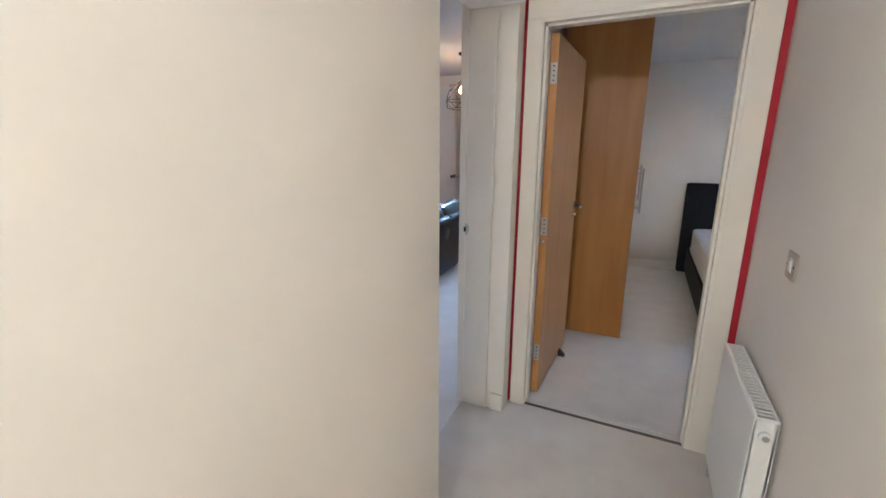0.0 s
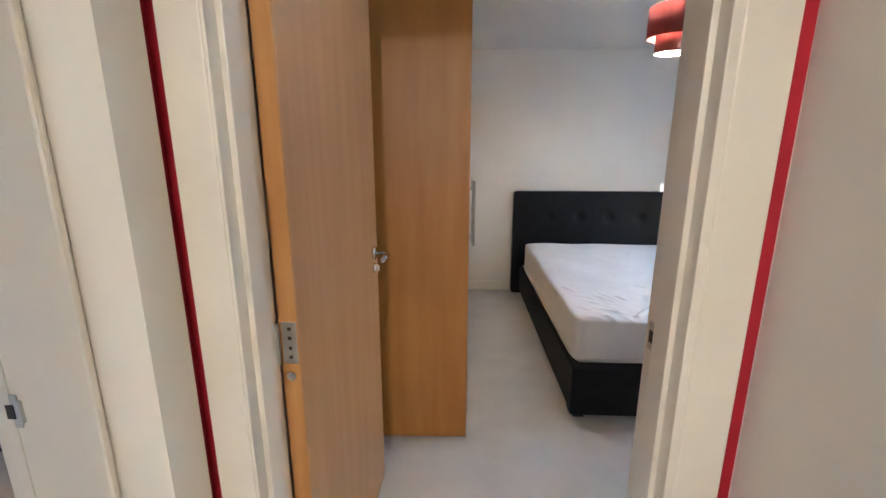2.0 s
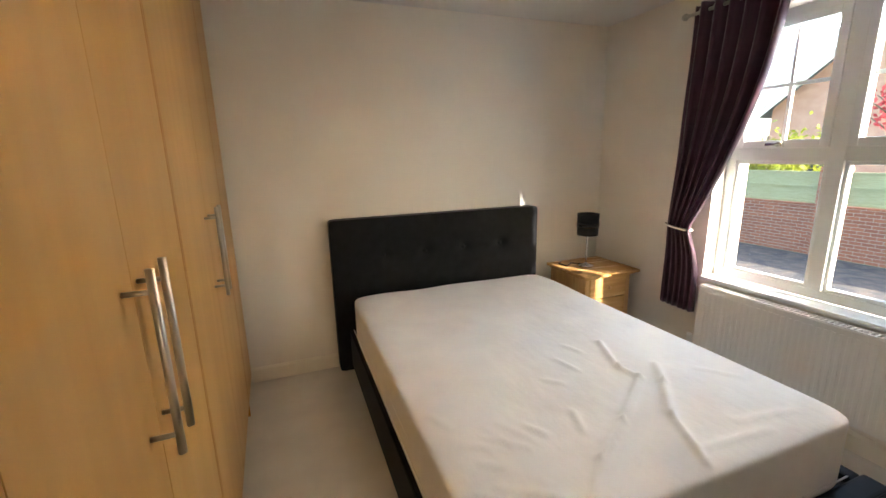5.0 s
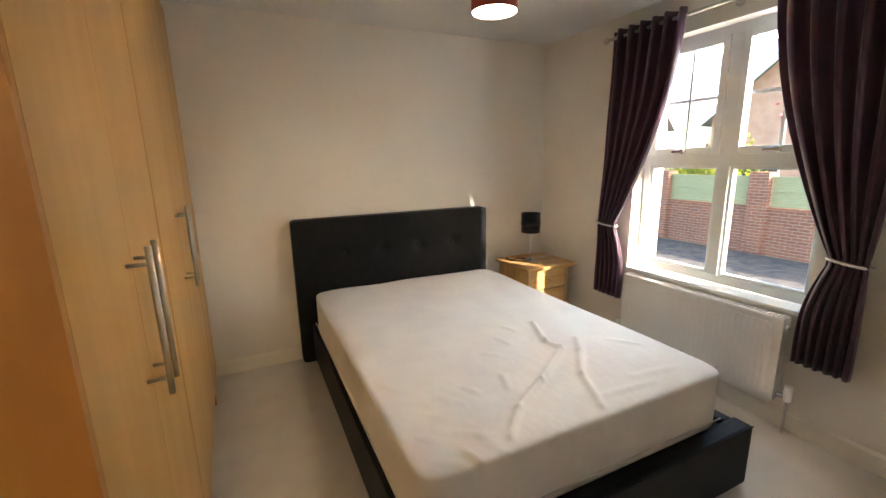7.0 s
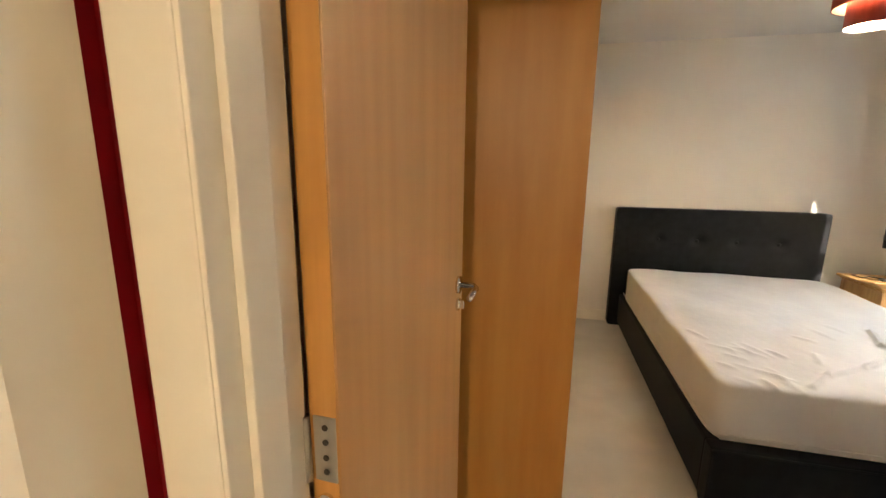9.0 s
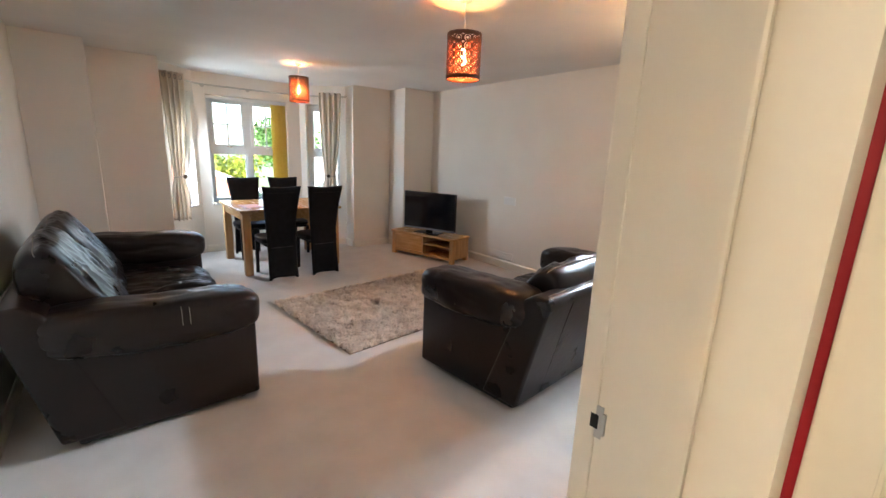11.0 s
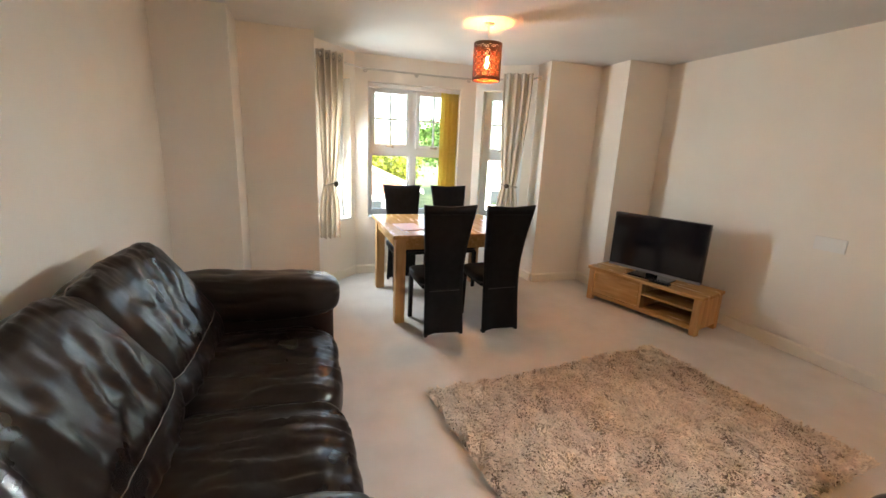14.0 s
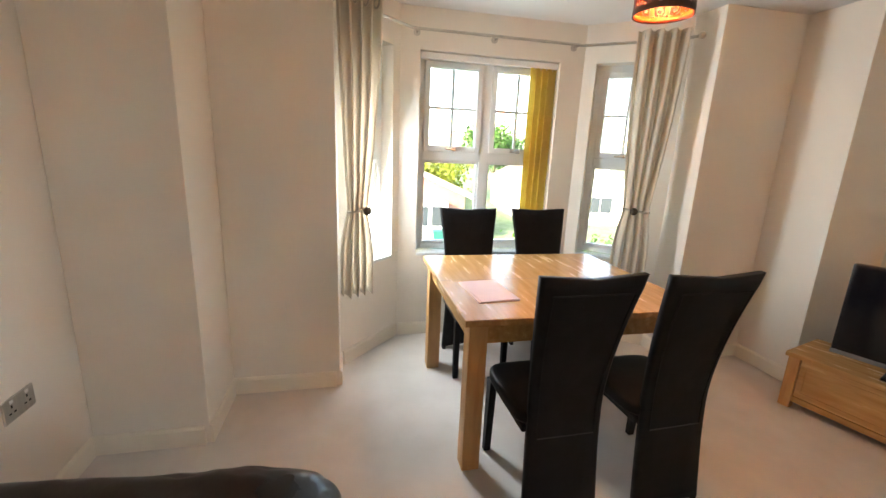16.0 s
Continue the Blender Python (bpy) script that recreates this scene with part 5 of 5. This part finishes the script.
b = bmesh.new()
xs = [-900, -200, -60, -30] + [-20 + 1.0 * i for i in range(28)] + [12, 30, 100, 900]
ys = [-900, -100, -20, 0, 10, 30, 100, 900]
V = [[b.verts.new((x, y, ground_height(x))) for y in ys] for x in xs]
for i in range(len(xs) - 1):
    for j in range(len(ys) - 1):
        b.faces.new((V[i][j], V[i + 1][j], V[i + 1][j + 1], V[i][j + 1]))
structure("ground", b, M_GRASS, "grassy ground sloping away from the house", "ground")
structure("pavement", box(6.0, 11.6, -20, 40, -1.05, -0.985), M_TARMAC, "grey tarmac lane strewn with fallen leaves", "pavement")


def garden_wall():
    t = thing("garden_wall", "red brick garden wall with pale fence panels", "wall", pose(11.7, -6, -1.0))
    part("brickwork", box(0, 0.22, 0, 34, 0, 1.12), M_BRICK, t)
    part("coping", box(-0.02, 0.24, 0, 34, 1.12, 1.17, 0.01), M_BRICK, t)
    for i in range(13):
        y = 1.2 + i * 2.6
        part("pier", box(-0.08, 0.3, y, y + 0.44, 0, 2.0, 0.01), M_BRICK, t)
        if i < 12:
            f = part("fence_panel", box(0.06, 0.1, y + 0.46, y + 2.58, 1.18, 1.9), M_FENCE, t, "pale green boarded fence panel")
            for z in (1.2, 1.54, 1.86):
                part("rail", box(0.035, 0.06, y + 0.46, y + 2.58, z, z + 0.04), M_FENCE, f)


garden_wall()


def house(name, label, m, w, d, eave, ridge, wall_mat, roof_mat, windows, porch=False):
    """A gabled house: the gable faces local negative x, the ridge runs along local x."""
    t = thing(name, label, "house", m)
    part("wall", prism([(-w / 2, 0), (w / 2, 0), (w / 2, eave), (0, ridge), (-w / 2, eave)], d, "x", 0), wall_mat, t)
    for s in (-1, 1):
        e, r, o = (s * (w / 2 + 0.35), eave - 0.35 * (ridge - eave) / (w / 2)), (0, ridge), 0.22
        rf = prism([e, r, (r[0], r[1] + o), (e[0], e[1] + o)], d + 0.8, "x", -0.4)
        part("roof", rf, roof_mat, t)
        part("bargeboard", prism([(e[0], e[1] - 0.1), (0, ridge - 0.1), (0, ridge + 0.16), (e[0], e[1] + 0.16)], 0.05, "x", -0.46), M_WHITE, t, "white bargeboard")
    for y0, y1, z0, z1 in windows:
        wn_ = part("window", box(-0.06, 0.02, y0, y1, z0, z1), M_WHITE, t)
        ym = (y0 + y1) / 2
        part("pane", box(-0.075, -0.06, y0 + 0.07, ym - 0.03, z0 + 0.07, z1 - 0.07), M_PANEDARK, wn_)
        part("pane", box(-0.075, -0.06, ym + 0.03, y1 - 0.07, z0 + 0.07, z1 - 0.07), M_PANEDARK, wn_)
    if porch:
        part("porch", box(-1.6, -0.08, -3.2, 0.4, 0, 2.1, 0.02), M_WHITE, t, "white glazed porch")
        for i in range(4):
            part("porch_window", box(-1.62, -1.6, -3.0 + i * 0.85, -2.35 + i * 0.85, 0.9, 1.9), M_PANEDARK, t)


house("gabled_house", "pink brick house with slate roof and white bargeboards", pose(19, 9.9, -1.0, 0, 0, 8), 8.4, 12, 3.9, 7.6, M_RENDER, M_SLATE, [(-3.2, -2.0, 0.6, 2.6), (-0.8, 0.6, 0.6, 2.6), (1.6, 2.9, 0.6, 2.6)])
house("neighbour_house", "distant house with blue slate roof", pose(24, 23, -1.0, 0, 0, 98), 9, 14, 4.4, 8.2, M_RENDER, M_SLATE, [(-3.2, -2.0, 0.6, 2.4), (0.8, 2.2, 0.6, 2.4)])
house("bungalow", "brick bungalow with brown tiled roof and white porch", pose(-26, 3.6, -3.3, 0, 0, 180), 9.0, 14, 2.4, 4.3, M_BRICK, M_TILE, [(-3.4, -1.6, 0.8, 2.0), (1.4, 3.2, 0.8, 2.0)], True)
house("bungalow", "white gabled bungalow across the road", pose(-30, 17.5, -3.3, 0, 0, 172), 8.0, 12, 2.4, 4.6, M_WHITE, M_TILE, [(-2.4, -0.6, 0.8, 2.0), (1.0, 2.6, 0.8, 2.0)])
bn = thing("wheelie_bin", "green plastic wheeled bin outside the bungalow", "bin", pose(-22.2, 5.6, -3.25))
part("body", prism([(-0.24, 0), (0.24, 0), (0.29, 1.0), (-0.29, 1.0)], 0.56, "y", 0, 0.01), M_BIN, bn)
part("lid", box(-0.31, 0.31, -0.03, 0.6, 1.0, 1.07, 0.02), M_BIN, bn)


def tree(name, label, place, height, spread, leaves, leaf, mat, seed, low=0.3):
    t = thing(name, label, "tree", pose(*place))
    rng = np.random.default_rng(seed)
    tr = tube([(0, 0, -0.1), (0.03 * height, 0, height * 0.3), (0.0, 0.03 * height, height * 0.65), (0, 0, height * 0.9)], 0.02 * height, 8)
    ends = []
    for i in range(14):
        a, z = rng.uniform(0, 6.28), height * rng.uniform(low, 0.85)
        rr = spread * rng.uniform(0.5, 1.0) * (1.15 - 0.6 * abs(z / height - 0.5))
        e = Vector((rr * math.cos(a), rr * math.sin(a), z + 0.25 * rr))
        cyl((0, 0, z - 0.1 * height), e, 0.008 * height, 0.002 * height, 6, tr)
        ends.append(e)
        ends.append(e * 0.6 + Vector((0, 0, z * 0.4)))
    part("trunk", tr, M_BARK, t, smooth=True)
    cen = np.array(ends)[rng.integers(0, len(ends), leaves)] + rng.normal(0, spread * 0.20, (leaves, 3)) * np.array([1, 1, 0.8])
    u, v = rng.normal(0, 1, (leaves, 3)), rng.normal(0, 1, (leaves, 3))
    u /= np.linalg.norm(u, axis=1)[:, None]
    v -= u * (u * v).sum(1)[:, None]
    v /= np.linalg.norm(v, axis=1)[:, None]
    s = leaf * rng.uniform(0.6, 1.3, leaves)[:, None]
    co = np.stack([cen - u * s, cen + v * s * 0.55, cen + u * s, cen - v * s * 0.55], 1)
    me = bpy.data.meshes.new("crown")
    me.from_pydata(co.reshape(-1, 3).tolist(), [], [tuple(r) for r in ((np.arange(leaves) * 4)[:, None] + np.arange(4)).tolist()])
    me.materials.append(mat)
    ob = new("crown", me)
    ob.parent = t
    return t


tree("tree", "leafy green tree close to the living room window", (-0.6, 12.0, -1.3), 6.5, 3.0, 9000, 0.11, M_LEAF, 3, 0.1)
tree("tree", "leafy green tree beside the house", (2.6, 11.0, -1.2), 6.0, 2.6, 7000, 0.11, M_LEAFY, 5, 0.1)
tree("tree", "leafy green tree beyond the lawn", (-3.6, 14.5, -1.8), 7.5, 3.2, 8000, 0.12, M_LEAF, 7, 0.1)
tree("small_tree", "young tree with pinkish red leaves", (13.2, 8.0, -1.0), 4.4, 0.9, 420, 0.075, M_LEAFR, 9, 0.55)
tree("shrub", "yellow green shrub behind the garden wall", (14.2, 11.4, -1.0), 3.1, 1.3, 2600, 0.09, M_LEAFY, 11, 0.3)
tree("tree", "distant green tree seen from the bay", (-46, 9.0, -3.3), 4.6, 3.6, 6000, 0.22, M_LEAFY, 13, 0.05)
tree("tree", "distant green tree seen from the bay", (-56, 20, -3.3), 8.0, 4.4, 5000, 0.25, M_LEAF, 15, 0.2)
tree("tree", "distant green tree seen from the bay", (-42, -9, -3.3), 9.0, 4.4, 5000, 0.25, M_LEAF, 17, 0.2)
tree("hedge_tree", "green hedge tree in the bay garden", (-15, 8.2, -3.2), 2.4, 1.6, 4000, 0.09, M_LEAF, 19, 0.05)
